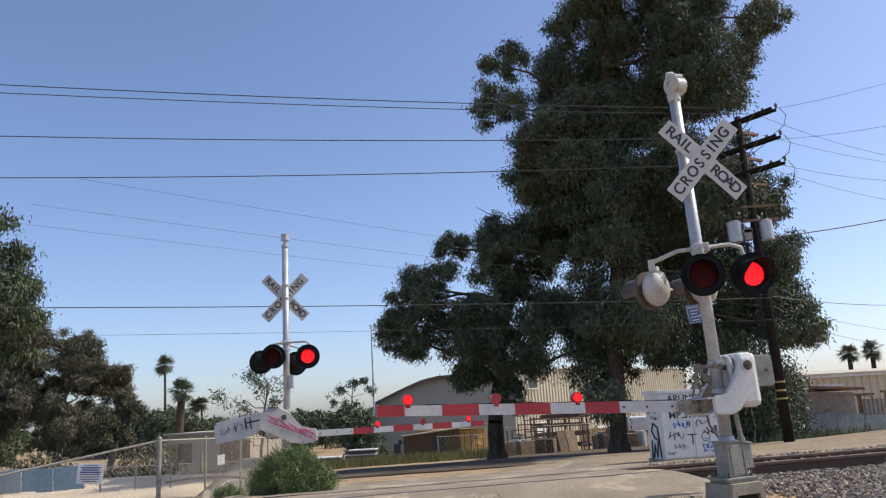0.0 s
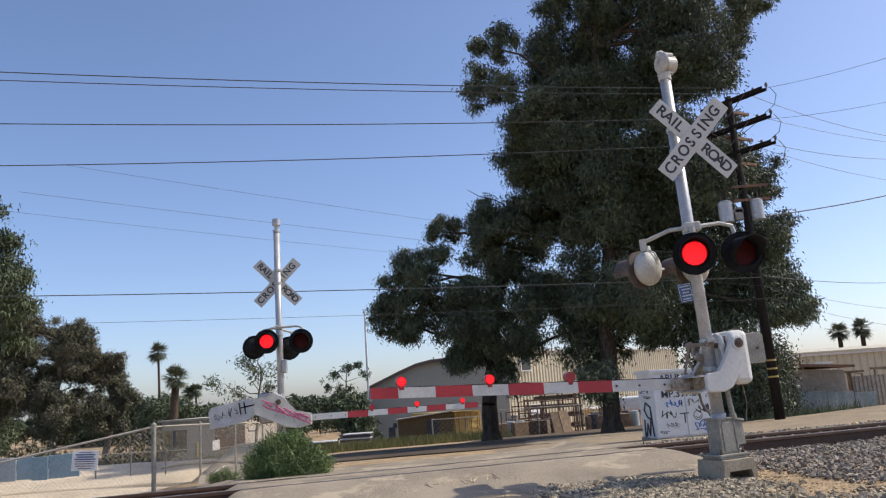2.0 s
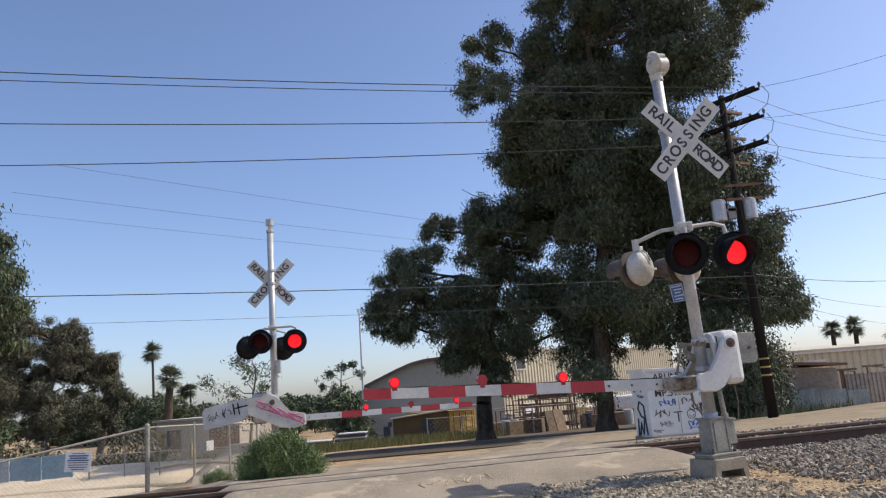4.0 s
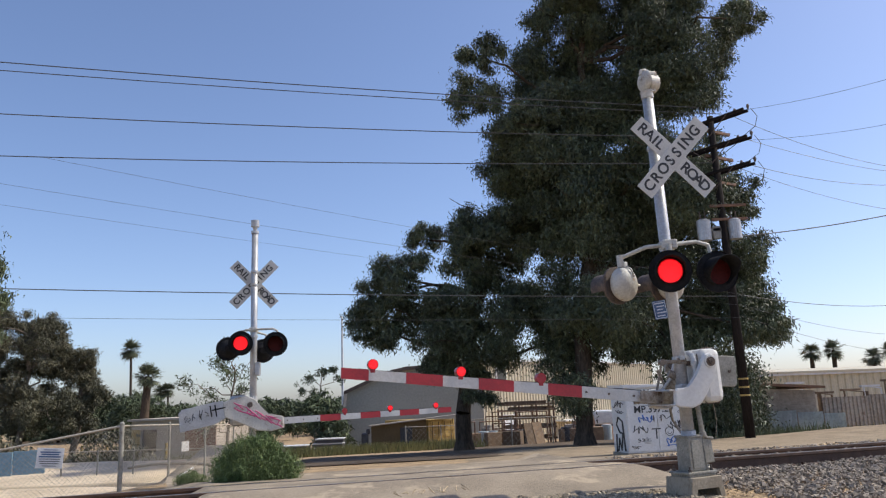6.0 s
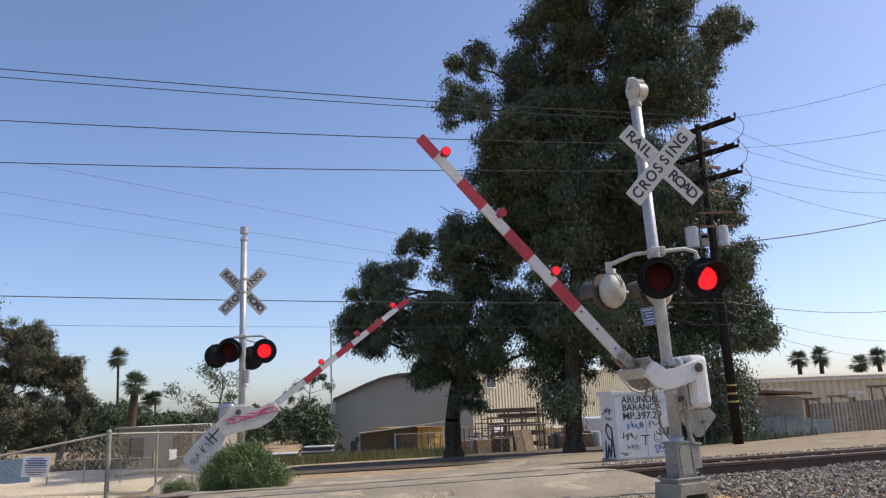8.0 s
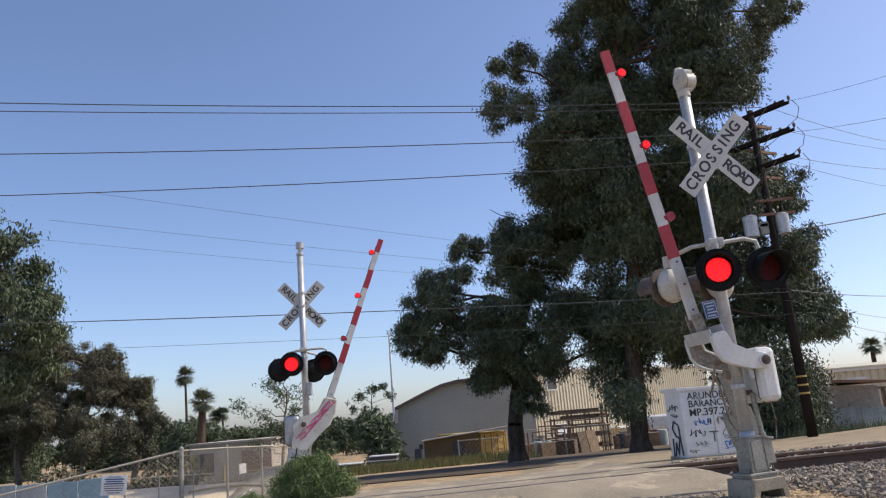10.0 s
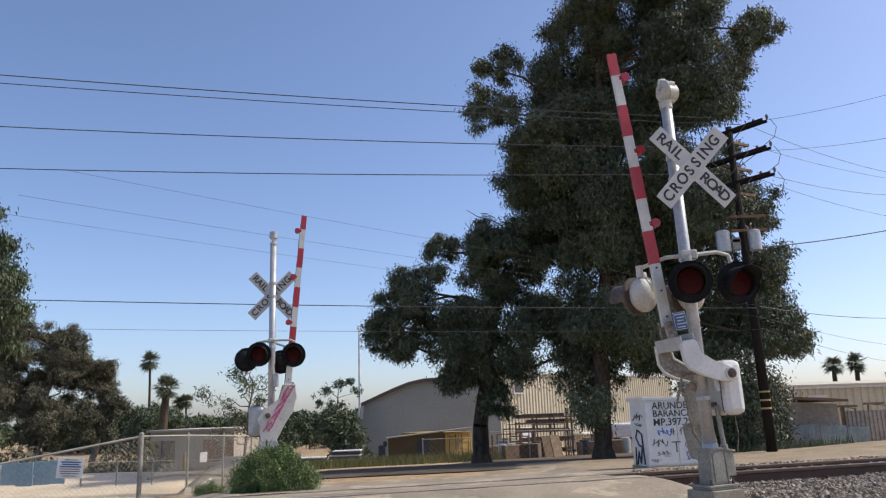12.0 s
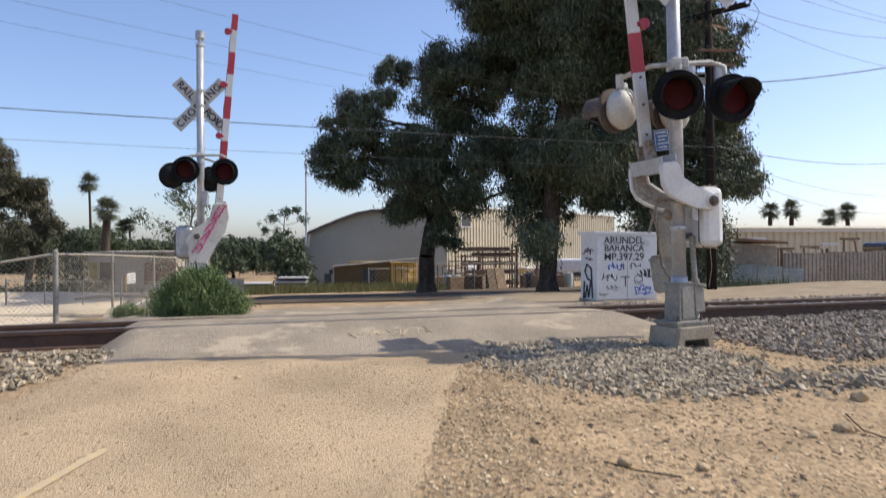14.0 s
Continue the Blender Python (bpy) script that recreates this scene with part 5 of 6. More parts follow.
def palm(x, y, h, r, crown, seed, label="tall fan palm with a slender trunk"):
    g = ground_z(x, y)
    t = thing("palm_tree", pose(x, y, g), label, "palm tree", "fan palms")
    rng = random.Random(seed)
    bm = bmesh.new()
    lean = rng.uniform(-0.4, 0.4)
    for k in range(8):
        f0, f1 = k / 8, (k + 1) / 8
        rod(bm, (lean * f0 * f0, 0, (h - g) * f0), (lean * f1 * f1, 0, (h - g) * f1), r * (1.15 - 0.3 * f0), r * (1.15 - 0.3 * f1), seg=10, caps=False)
    part("trunk", bm, BARK, t, smooth=True)
    V, F = [], []
    top = Vector((lean, 0, h - g))
    for k in range(64):
        az, el = rng.uniform(0, 6.283), rng.uniform(-0.95, 1.35)
        d = Vector((math.cos(az) * math.cos(el), math.sin(az) * math.cos(el), math.sin(el)))
        side = d.cross(Vector((0, 0, 1))).normalized()
        up = side.cross(d)
        s0 = top + d * crown * rng.uniform(0.2, 0.55)
        for j in range(9):
            a = radians(-75 + 150 * j / 8)
            dirn = (d * math.cos(a) + side * math.sin(a)).normalized()
            e = s0 + dirn * crown * 0.55 * rng.uniform(0.7, 1.15) - Vector((0, 0, crown * 0.22 * rng.random()))
            w = side.cross(dirn) * 0.01 + up.cross(dirn).normalized() * crown * 0.035
            i = len(V)
            V += [s0 - w * 0.4, s0 + w * 0.4, s0.lerp(e, 0.5) + w, e, s0.lerp(e, 0.5) - w]
            F.append((i, i + 1, i + 2, i + 3, i + 4))
        i = len(V)
        w = side * crown * 0.02
        V += [top - w, top + w, s0 + w, s0 - w]
        F.append((i, i + 1, i + 2, i + 3))
    mesh_ob("crown", V, F, FROND, t)


palm(-46.8, 120, 10.8, 0.2, 2.1, 1)
palm(-37.2, 100, 5.6, 0.55, 2.2, 2, "stout fan palm with a shaggy trunk")
palm(-52.6, 150, 4.8, 0.22, 2.0, 3)
palm(-51.2, 150, 5.2, 0.22, 2.0, 4)
palm(47.95, 95, 5.3, 0.3, 1.6, 5, "fan palm rising behind a warehouse roof")
palm(50.7, 95, 5.5, 0.3, 1.65, 6, "fan palm rising behind a warehouse roof")
palm(56.0, 95, 4.4, 0.3, 1.6, 7, "fan palm rising behind a warehouse roof")
palm(58.5, 95, 5.2, 0.3, 1.7, 8, "fan palm rising behind a warehouse roof")


def bush():
    x, y = -2.36, 10.45
    b = thing("bush", pose(x, y, -0.07) @ Matrix.Diagonal((0.98, 1.0, 1.17, 1)), "bright green feathery roadside bush", "bush")
    crown_mesh("foliage", [(0.05, 0, 0.30, 0.36), (-0.26, 0, 0.24, 0.30), (0.33, 0.05, 0.22, 0.26), (-0.42, 0.1, 0.10, 0.15), (0.1, 0, 0.48, 0.2), (-0.13, 0, 0.44, 0.2)], 3800, 0.06, LEAF3, b, 5, -0.5, 0.35, 0.10, 0.06)
    bm = bmesh.new()
    rng = random.Random(2)
    for k in range(40):
        a, l = rng.uniform(0, 6.28), rng.uniform(0.25, 0.55)
        rod(bm, (0.1 * math.cos(a), 0.1 * math.sin(a), 0), (l * 0.7 * math.cos(a), l * 0.6 * math.sin(a), l), 0.008, 0.003, seg=4)
    part("stems", bm, WEED, b)
    x, y = -3.45, 11.2
    b = thing("bush", pose(x, y, 0.0) @ Matrix.Scale(0.6, 4), "small low green weed by the fence", "bush")
    crown_mesh("foliage", [(0, 0, 0.12, 0.2), (0.25, 0, 0.08, 0.16), (-0.25, 0, 0.1, 0.15)], 1500, 0.06, LEAF3, b, 6, -0.5, 0.3, 0.10, 0.07)


bush()


def grass(name, label, where, count, h, seed, material=WEED):
    rng = np.random.default_rng(seed)
    V, F = [], []
    for k in range(count):
        x, y = where(rng)
        z = ground_z(x, y)
        hh, a = h * (0.4 + rng.random()), rng.uniform(0, 6.28)
        dx, dy = 0.35 * hh * math.cos(a), 0.35 * hh * math.sin(a)
        w = 0.035 * h + 0.01
        i = len(V)
        V += [(x - w, y, z - 0.02), (x + w, y, z - 0.02), (x + dx, y + dy, z + hh)]
        F.append((i, i + 1, i + 2))
    tagged(mesh_ob(name, V, F, material), label, "grass", kind="stuff")


grass("dry_grass", "dry yellow-green weeds along the yard's edge", lambda r: (r.uniform(-15, 3), r.uniform(42, 58)), 7000, 0.5, 1)
grass("trackside_weeds", "dry weeds beyond the track", lambda r: (r.uniform(11, 30), 30.5 + r.normal() * 0.7), 900, 0.25, 2)
grass("channel_weeds", "low weeds on the channel's bank", lambda r: (r.uniform(-26, -16), r.uniform(36, 43)), 3000, 0.6, 3, LEAF2)
grass("shrub_weeds", "green weeds under the trees", lambda r: (r.uniform(8, 14.5), r.uniform(27.5, 32)), 1200, 0.3, 4, LEAF4)


# ---- utility pole and lines ----
def utility_pole():
    x, y = 10.72, 26.0
    g = ground_z(x, y)
    p = thing("utility_pole", pose(x, y, g, 0, -0.7, 0), "dark creosoted utility pole with crossarms and transformers", "utility pole")
    bm = bmesh.new()
    rod(bm, (0, 0, -0.2), (0, 0, 11.5), 0.17, 0.11, seg=16)
    part("pole", bm, POLEW, p, smooth=True)
    for z in (11.3, 10.3, 9.35):
        for off in (-0.15, 0.15):
            bm = bmesh.new()
            box(bm, 0.16, off, 0, 2.45, 0.07, 0.10, 0.006)
            part("crossarm", bm, POLEW, p).matrix_basis = pose(0, 0, z, 0, 0, -52)
        bm = bmesh.new()
        box(bm, 0.45, 0.17, -0.28, 1.5, 0.08, 0.10, 0.006)
        part("buck_arm", bm, RUSTR, p, "rust-brown secondary arm").matrix_basis = pose(0, 0, z, 0, 0, 30)
        for u in (-0.7, 0.75):
            bm = bmesh.new()
            rod(bm, (u, -0.2, 0), (0, -0.2, -0.6), 0.018, seg=6)
            part("arm_brace", bm, DARKST, p).matrix_basis = pose(0, 0, z, 0, 0, -52)
        for u in (-1.05, -0.6, 0.9, 1.4):
            bm = bmesh.new()
            rod(bm, (0, 0, 0), (0, 0, 0.10), 0.03, 0.05, seg=10)
            rod(bm, (0, 0, 0.10), (0, 0, 0.18), 0.06, 0.03, seg=10)
            part("insulator", bm, DARKST, p).matrix_basis = pose(0, 0, z, 0, 0, -52) @ Matrix.Translation((u, 0.15, 0.06))
        bm = bmesh.new()
        pipe(bm, [(1.5, 0.15, 0.05), (1.62, 0.3, -0.25), (1.45, 0.4, -0.55), (1.0, 0.4, -0.75)], 0.012, 5)
        part("jumper_wire", bm, WIRE, p).matrix_basis = pose(0, 0, z, 0, 0, -52)
    for z in (8.1, 7.6):
        bm = bmesh.new()
        box(bm, 0.2, -0.1, z, 1.3, 0.09, 0.09)
        part("equipment_arm", bm, RUSTR, p, "rust-coloured equipment arm")
    for x2, s in ((-0.74, 1.0), (0.36, 0.95)):
        bm = bmesh.new()
        rod(bm, (x2, -0.05, 7.22 - 0.36 * s), (x2, -0.05, 7.22 + 0.36 * s), 0.24 * s, seg=20)
        rod(bm, (x2, -0.05, 7.22 + 0.36 * s), (x2, -0.05, 7.22 + 0.42 * s), 0.25 * s, 0.15 * s, seg=20)
        t = part("transformer", bm, GALV, p, "grey cylindrical transformer can", smooth=False)
        for d in (-0.09, 0.09):
            b = bmesh.new()
            rod(b, (x2 + d, -0.05, 7.22 + 0.38 * s), (x2 + d, -0.05, 7.22 + 0.72 * s), 0.03, 0.02, seg=8)
            part("bushing", b, DARKST, t)
    bm = bmesh.new()
    box(bm, -0.1, 0, 7.25, 0.9, 0.12, 0.10)
    box(bm, -0.28, 0.0, 7.15, 0.30, 0.12, 0.45, 0.02)
    part("transformer_mount", bm, BASEG, p)
    for z in (2.0, 1.72, 1.45):
        bm = bmesh.new()
        rod(bm, (0, 0, z - 0.03), (0, 0, z + 0.03), 0.172, seg=16)
        part("marker_band", bm, YELLOW, p, "yellow reflective band")


utility_pole()


def cable(name, a, b, far, sag, r, label):
    a, b = Vector(a), Vector(b)
    bm = bmesh.new()
    pts = []
    for k in range(25):
        s = far * k / 24
        v = a + (b - a) * s
        v.z += sag * s * (s - 1)
        pts.append(v)
    pipe(bm, pts, r, 5)
    tagged(part(name, bm, WIRE, None), label, "cable", "overhead lines")


LINES = "thin black overhead line strung from the utility pole"
for a, b, far, sag, r in [
    ((10.0, 25.6, 11.1), (-12.54, 19.5, 10.75), 2.4, 0.5, 0.016), ((11.3, 26.6, 11.2), (-12.6, 19.6, 10.55), 2.4, 0.5, 0.014),
    ((10.2, 25.7, 10.0), (-13.4, 21.05, 9.85), 2.4, 0.5, 0.016), ((10.3, 25.8, 9.05), (-14.26, 22.5, 9.05), 2.4, 0.5, 0.016),
    ((10.7, 25.8, 4.2), (-10.9, 19.0, 4.22), 2.4, 0.3, 0.013), ((10.7, 25.8, 3.45), (-10.9, 19.1, 3.5), 2.4, 0.3, 0.005),
    ((10.7, 25.8, 4.7), (-5.4, 16.4, 6.0), 1.15, 0.3, 0.0035), ((10.7, 25.8, 4.3), (-6.6, 17.0, 5.7), 1.15, 0.3, 0.0035), ((10.7, 25.8, 3.9), (-7.8, 16.6, 5.4), 1.15, 0.3, 0.003),
    ((11.5, 26.4, 11.2), (14.5, 23.4, 10.75), 4, 0.3, 0.007), ((11.6, 26.2, 10.9), (17.8, 29.57, 10.2), 3, 0.5, 0.010), ((11.5, 26.2, 10.2), (17.2, 28.0, 9.35), 3, 0.4, 0.009),
    ((11.4, 26.2, 10.0), (15.0, 24.6, 9.7), 4, 0.3, 0.007), ((11.5, 26.2, 9.2), (17.3, 28.9, 8.95), 3, 0.5, 0.011), ((11.4, 26.2, 9.0), (17.5, 29.6, 8.35), 3, 0.4, 0.009),
    ((10.8, 25.8, 6.3), (15.6, 26.4, 6.85), 3, 0.2, 0.020), ((10.8, 25.8, 4.25), (16.9, 29.9, 4.15), 4, 0.3, 0.012), ((10.8, 25.8, 3.9), (19.0, 34.0, 3.5), 4, 0.3, 0.007), ((10.8, 25.8, 3.5), (20.3, 36.4, 2.9), 4, 0.3, 0.007)]:
    cable("overhead_line", a, b, far, sag, r, LINES)


# ---- buildings ----
def ribbed_wall(bm, a, b, z0, z1, pitch, depth):
    """Corrugated sheet between two plan points, as real ribs."""
    a, b = Vector((*a, 0)), Vector((*b, 0))
    d = (b - a).normalized()
    nrm = Vector((d.y, -d.x, 0))
    n = int((b - a).length / pitch)
    prev = None
    for k in range(n + 1):
        for f, o in ((0.0, 0), (0.35, 0), (0.5, depth), (0.85, depth)):
            v = a + d * min((k + f) * pitch, (b - a).length) + nrm * o
            top, bot = bm.verts.new((v.x, v.y, z1(v) if callable(z1) else z1)), bm.verts.new((v.x, v.y, z0))
            if prev:
                bm.faces.new((prev[1], bot, top, prev[0]))
            prev = (top, bot)


def warehouse():
    w = thing("warehouse", pose(0, 0, 0), "large metal warehouse with cream ribbed side and grey end wall", "warehouse")
    c, e = (4.7, 70.0), (27.0, 93.0)
    g = -3.4
    roof = [(-10.4, -0.35), (-8.05, 0.83), (-7.94, 2.06), (-5.14, 3.24), (-3.6, 3.8), (-2.22, 4.06), (0.25, 4.15), (4.7, 4.5)]
    bm = bmesh.new()
    slab(bm, [(-10.4, g)] + roof + [(4.7, g)], 70.0, 70.3)
    part("end_wall", bm, GREYW, w, "plain grey end wall in shade")
    bm = bmesh.new()
    ribbed_wall(bm, c, e, g, 4.55, 0.46, 0.09)
    part("side_wall", bm, CREAM, w, "cream ribbed metal siding in sun")
    dirn = (Vector((*e, 0)) - Vector((*c, 0)))
    bm = bmesh.new()
    for (x0, z0), (x1, z1) in zip(roof, roof[1:]):
        q = [(x0, 69.75, z0 + 0.02), (x1, 69.75, z1 + 0.02)]
        v = [bm.verts.new(p) for p in (q[0], q[1], (q[1][0] + dirn.x, q[1][1] + dirn.y, q[1][2]), (q[0][0] + dirn.x, q[0][1] + dirn.y, q[0][2]))]
        u = [bm.verts.new((p.co.x, p.co.y, p.co.z + 0.14)) for p in v]
        bm.faces.new(v)
        bm.faces.new(u)
        for i in range(4):
            bm.faces.new((v[i], v[(i + 1) % 4], u[(i + 1) % 4], u[i]))
    part("roof", bm, ROOF, w)
    bm = bmesh.new()
    for (x0, z0), (x1, z1) in zip(roof, roof[1:]):
        slab(bm, [(x0, z0 - 0.12), (x0, z0 + 0.2), (x1, z1 + 0.2), (x1, z1 - 0.12)], 69.6, 69.74)
    part("fascia", bm, DARKST, w, "dark roof edge")
    bm = bmesh.new()
    m = Matrix.Translation((*c, 0)) @ pose(0, 0, 0, 0, 0, math.degrees(math.atan2(dirn.y, dirn.x)))
    box(bm, 16, -0.16, 4.6, 32, 0.16, 0.18, m=m)
    part("eave_trim", bm, PLASTIC, w, "white eave gutter")
    bm = bmesh.new()
    box(bm, 2.6, -0.12, 3.3, 1.5, 0.14, 1.3, m=m)
    f = part("window_frame", bm, PLASTIC, w)
    bm = bmesh.new()
    box(bm, 2.6, -0.17, 3.3, 1.3, 0.08, 1.1, m=m)
    part("window_pane", bm, GLASSD, f)
    bm = bmesh.new()
    box(bm, 3.6, -0.14, -1.9, 2.2, 0.16, 2.9, m=m)
    part("loading_door", bm, PLASTIC, w, "pale loading door")
    bm = bmesh.new()
    box(bm, 18, -0.7, -1.35, 14, 1.3, 0.14, m=m)
    part("canopy", bm, PLASTIC, w, "white awning edge along the side")


warehouse()
bm = bmesh.new()
rod(bm, (-8.55, 74, -3.4), (-8.55, 74, 9.6), 0.15, 0.10, seg=12)
tagged(part("flagpole", bm, PLASTIC, None), "tall plain white flagpole behind the warehouse", "flagpole")


def shipping_container():
    g = ground_z(0, 60) 
    c = thing("shipping_container", pose(-0.36, 58.5, g, 0, 0, 36), "faded yellow steel shipping container with ribbed doors", "container")
    h = 2.12
    bm = bmesh.new()
    box(bm, 1.22, 3.05, h / 2, 2.40, 6.0, h, 0.02)
    part("body", bm, YELLOW, c)
    for k in range(2):
        bm = bmesh.new()
        box(bm, 0.63 + 1.18 * k, -0.02, h / 2, 1.14, 0.06, h - 0.2, 0.01)
        for j in range(4):
            box(bm, 0.63 + 1.18 * k, -0.07, 0.4 + j * 0.52, 0.9, 0.06, 0.22, 0.02)
        d = part("door", bm, YELLOW, c)
        for u in (-0.3, 0.3):
            b = bmesh.new()
            rod(b, (0.63 + 1.18 * k + u, -0.12, 0.15), (0.63 + 1.18 * k + u, -0.12, h - 0.15), 0.025, seg=8)
            part("lock_bar", b, OCHRE, d)
    for x in (0.04, 2.40):
        bm = bmesh.new()
        box(bm, x, -0.03, h / 2, 0.12, 0.14, h)
        part("corner_post", bm, YELLOW, c)


shipping_container()


def lean_to():
    g = ground_z(-3, 60)
    s = thing("yard_shed", pose(-2.9, 58.2, g), "low ochre yard shed with a sloping tin roof", "shed")
    bm = bmesh.new()
    slab(bm, [(-1.72, 0), (-1.72, 1.86), (2.42, 2.22), (2.42, 0)], 0.0, 0.2)
    part("wall", bm, OCHRE, s)
    bm = bmesh.new()
    slab(bm, [(-1.9, 1.85), (-1.9, 1.93), (4.8, 2.52), (4.8, 2.44)], -0.35, 1.6)
    part("roof", bm, TIN, s, "sloping grey tin roof")
    bm = bmesh.new()
    box(bm, 0.9, -0.02, 0.85, 0.9, 0.06, 1.7)
    part("door", bm, CARK, s, "dark doorway")
    bm = bmesh.new()
    box(bm, -2.2, 0.0, 0.7, 0.5, 0.5, 1.4, 0.1)
    box(bm, -1.95, 0.0, 1.5, 0.3, 0.4, 0.4, 0.1)
    part("machine", bm, CARK, s, "dark machinery against the shed")


lean_to()


def stacked_loads():
    for k, (x, n) in enumerate(((-11.3, 2), (-8.6, 3))):
        g = ground_z(x, 62)
        t = thing("stacked_load", pose(x, 62 + k, g), "stack of dark crates under a white cover", "stack", "stacked loads in the yard")
        for j in range(n):
            bm = bmesh.new()
            box(bm, 0.15 * j, 0, 0.2 + 0.36 * j, 2.6 - 0.2 * j, 1.6, 0.22, 0.03)
            part("crate", bm, CARK, t)
            bm = bmesh.new()
            box(bm, 0.15 * j, 0, 0.36 + 0.36 * j, 2.65 - 0.2 * j, 1.62, 0.08, 0.02)
            part("white_sheet", bm, PLASTIC, t)


stacked_loads()


def lumber_rack():
    x, y = 5.9, 48
    g = ground_z(x, y)
    t = thing("lumber_rack", pose(x, y, g, 0, 0, 8), "brown steel and timber storage rack loaded with lumber", "rack")
    for u in (-1.7, -0.6, 0.5, 1.6):
        for v in (-0.5, 0.5):
            bm = bmesh.new()
            box(bm, u, v, 1.25 + 0.1 * u, 0.09, 0.09, 2.5 + 0.2 * u)
            part("upright", bm, RUSTR, t)
    rng = random.Random(4)
    for j, z in enumerate((0.35, 1.0, 1.55, 2.05, 2.4)):
        bm = bmesh.new()
        box(bm, 0, 0, z, 3.5, 1.1, 0.09)
        part("shelf", bm, WOOD, t)
        for k in range(5):
            bm = bmesh.new()
            box(bm, rng.uniform(-0.5, 0.5), -0.4 + 0.2 * k, z + 0.1 + 0.04 * rng.random(), rng.uniform(1.5, 3.3), 0.15, 0.09 + 0.08 * rng.random())
            part("timber", bm, WOOD, t)
    for k, (dx, w, h) in enumerate(((2.5, 1.1, 0.9), (3.5, 0.8, 1.3), (-2.4, 0.9, 1.1), (4.6, 1.2, 0.8))):
        g2 = ground_z(x + dx, y - 1)
        bm = bmesh.new()
        box(bm, 0, 0, h / 2, w, 0.7, h, 0.05)
        box(bm, 0.1, 0, h, w * 0.8, 0.5, 0.3, 0.05)
        o = part("yard_machine", bm, RUSTR if k % 2 else TIN, None)
        o.matrix_basis = pose(x + dx, y - 1, g2, 0, 0, 20 * k)
        tagged(o, "rusty piece of yard machinery", "machine", "yard machines")
    g = ground_z(12.5, 52)
    v = thing("parked_trailer", pose(12.4, 52, g), "white parked trailer behind the trees", "trailer")
    bm = bmesh.new()
    box(bm, 0, 0, 1.45, 3.4, 1.8, 0.9, 0.12)
    part("body", bm, PLASTIC, v)
    for u in (-1.1, 1.1):
        bm = bmesh.new()
        rod(bm, (u, -0.95, 0.38), (u, 0.95, 0.38), 0.38, seg=20)
        part("wheel", bm, BLACK, v)
    bm = bmesh.new()
    box(bm, 0, 0, 0.85, 3.2, 1.6, 0.3)
    part("chassis", bm, CARK, v)


lumber_rack()


def scrap_yard():
    """Dark machinery, boards and frames standing about under the trees."""
    rng = random.Random(21)
    for k in range(26):
        x, y = rng.uniform(1.8, 12.5), rng.uniform(42.5, 47)
        g = ground_z(x, y)
        t = rng.choice(("panel", "stand", "drum", "crate"))
        bm = bmesh.new()
        if t == "panel":
            box(bm, 0, 0, 0.6, rng.uniform(0.6, 1.4), 0.06, rng.uniform(0.9, 1.4), 0.01)
            tilt, mt, label = -14, WOOD, "weathered wooden panel leaning in the yard"
        elif t == "stand":
            w, h = rng.uniform(0.8, 1.8), rng.uniform(1.0, 2.2)
            pipe(bm, [(-w / 2, 0, 0), (-w / 2, 0, h), (w / 2, 0, h), (w / 2, 0, 0)], 0.05, 6)
            box(bm, 0, 0, h * 0.5, w, 0.06, 0.08)
            tilt, mt, label = 0, RUSTR, "rusty bent steel stand among yard scrap"
        elif t == "drum":
            rod(bm, (0, 0, 0), (0, 0, 0.88), 0.29, seg=18)
            for z in (0.28, 0.58):
                rod(bm, (0, 0, z - 0.015), (0, 0, z + 0.015), 0.305, seg=18)
            tilt, mt, label = 0, CARK if k % 2 else TARP, "old steel drum standing in the yard"
        else:
            box(bm, 0, 0, 0.4, 1.0, 0.8, 0.8, 0.03)
            tilt, mt, label = 0, WOOD, "dark wooden crate standing in the yard"
        o = part({"panel": "plywood_sheet", "stand": "steel_stand", "drum": "oil_drum", "crate": "wooden_crate"}[t], bm, mt, None)
        o.matrix_basis = pose(x, y, g, tilt, 0, rng.uniform(-40, 40))
        tagged(o, label, t, "yard clutter")


scrap_yard()


def wire_mesh(bm, a, b, za, zb, ha, hb, pitch, r):
    """Diagonal chain-link wires between two posts, from heights za, zb up by ha, hb."""
    a, b = Vector((*a, 0)), Vector((*b, 0))
    L = (b - a).length
    side = Vector((0, 0, 1)).cross((b - a).normalized()) * r
    def pt(u, v):
        f = u / L
        q = a + (b - a) * f
        return Vector((q.x, q.y, za + (zb - za) * f + v * (ha + (hb - ha) * f)))
    H = (ha + hb) / 2
    k = -H
    while k < L:
        for sgn in (1, -1):
            u0, u1, v0, v1 = k, k + H, 0.0, 1.0
            if u0 < 0:
                v0, u0 = -u0 / H, 0
            if u1 > L:
                v1, u1 = (L - k) / H, L
            if v1 > v0:
                p, q = pt(u0, v0 if sgn > 0 else 1 - v0), pt(u1, v1 if sgn > 0 else 1 - v1)
                up = Vector((0, 0, r))
                vs = [bm.verts.new(t) for t in (p - up, p + up, q + up, q - up)]
                bm.faces.new(vs)
                vs = [bm.verts.new(t) for t in (p - side, p + side, q + side, q - side)]
                bm.faces.new(vs)
        k += pitch


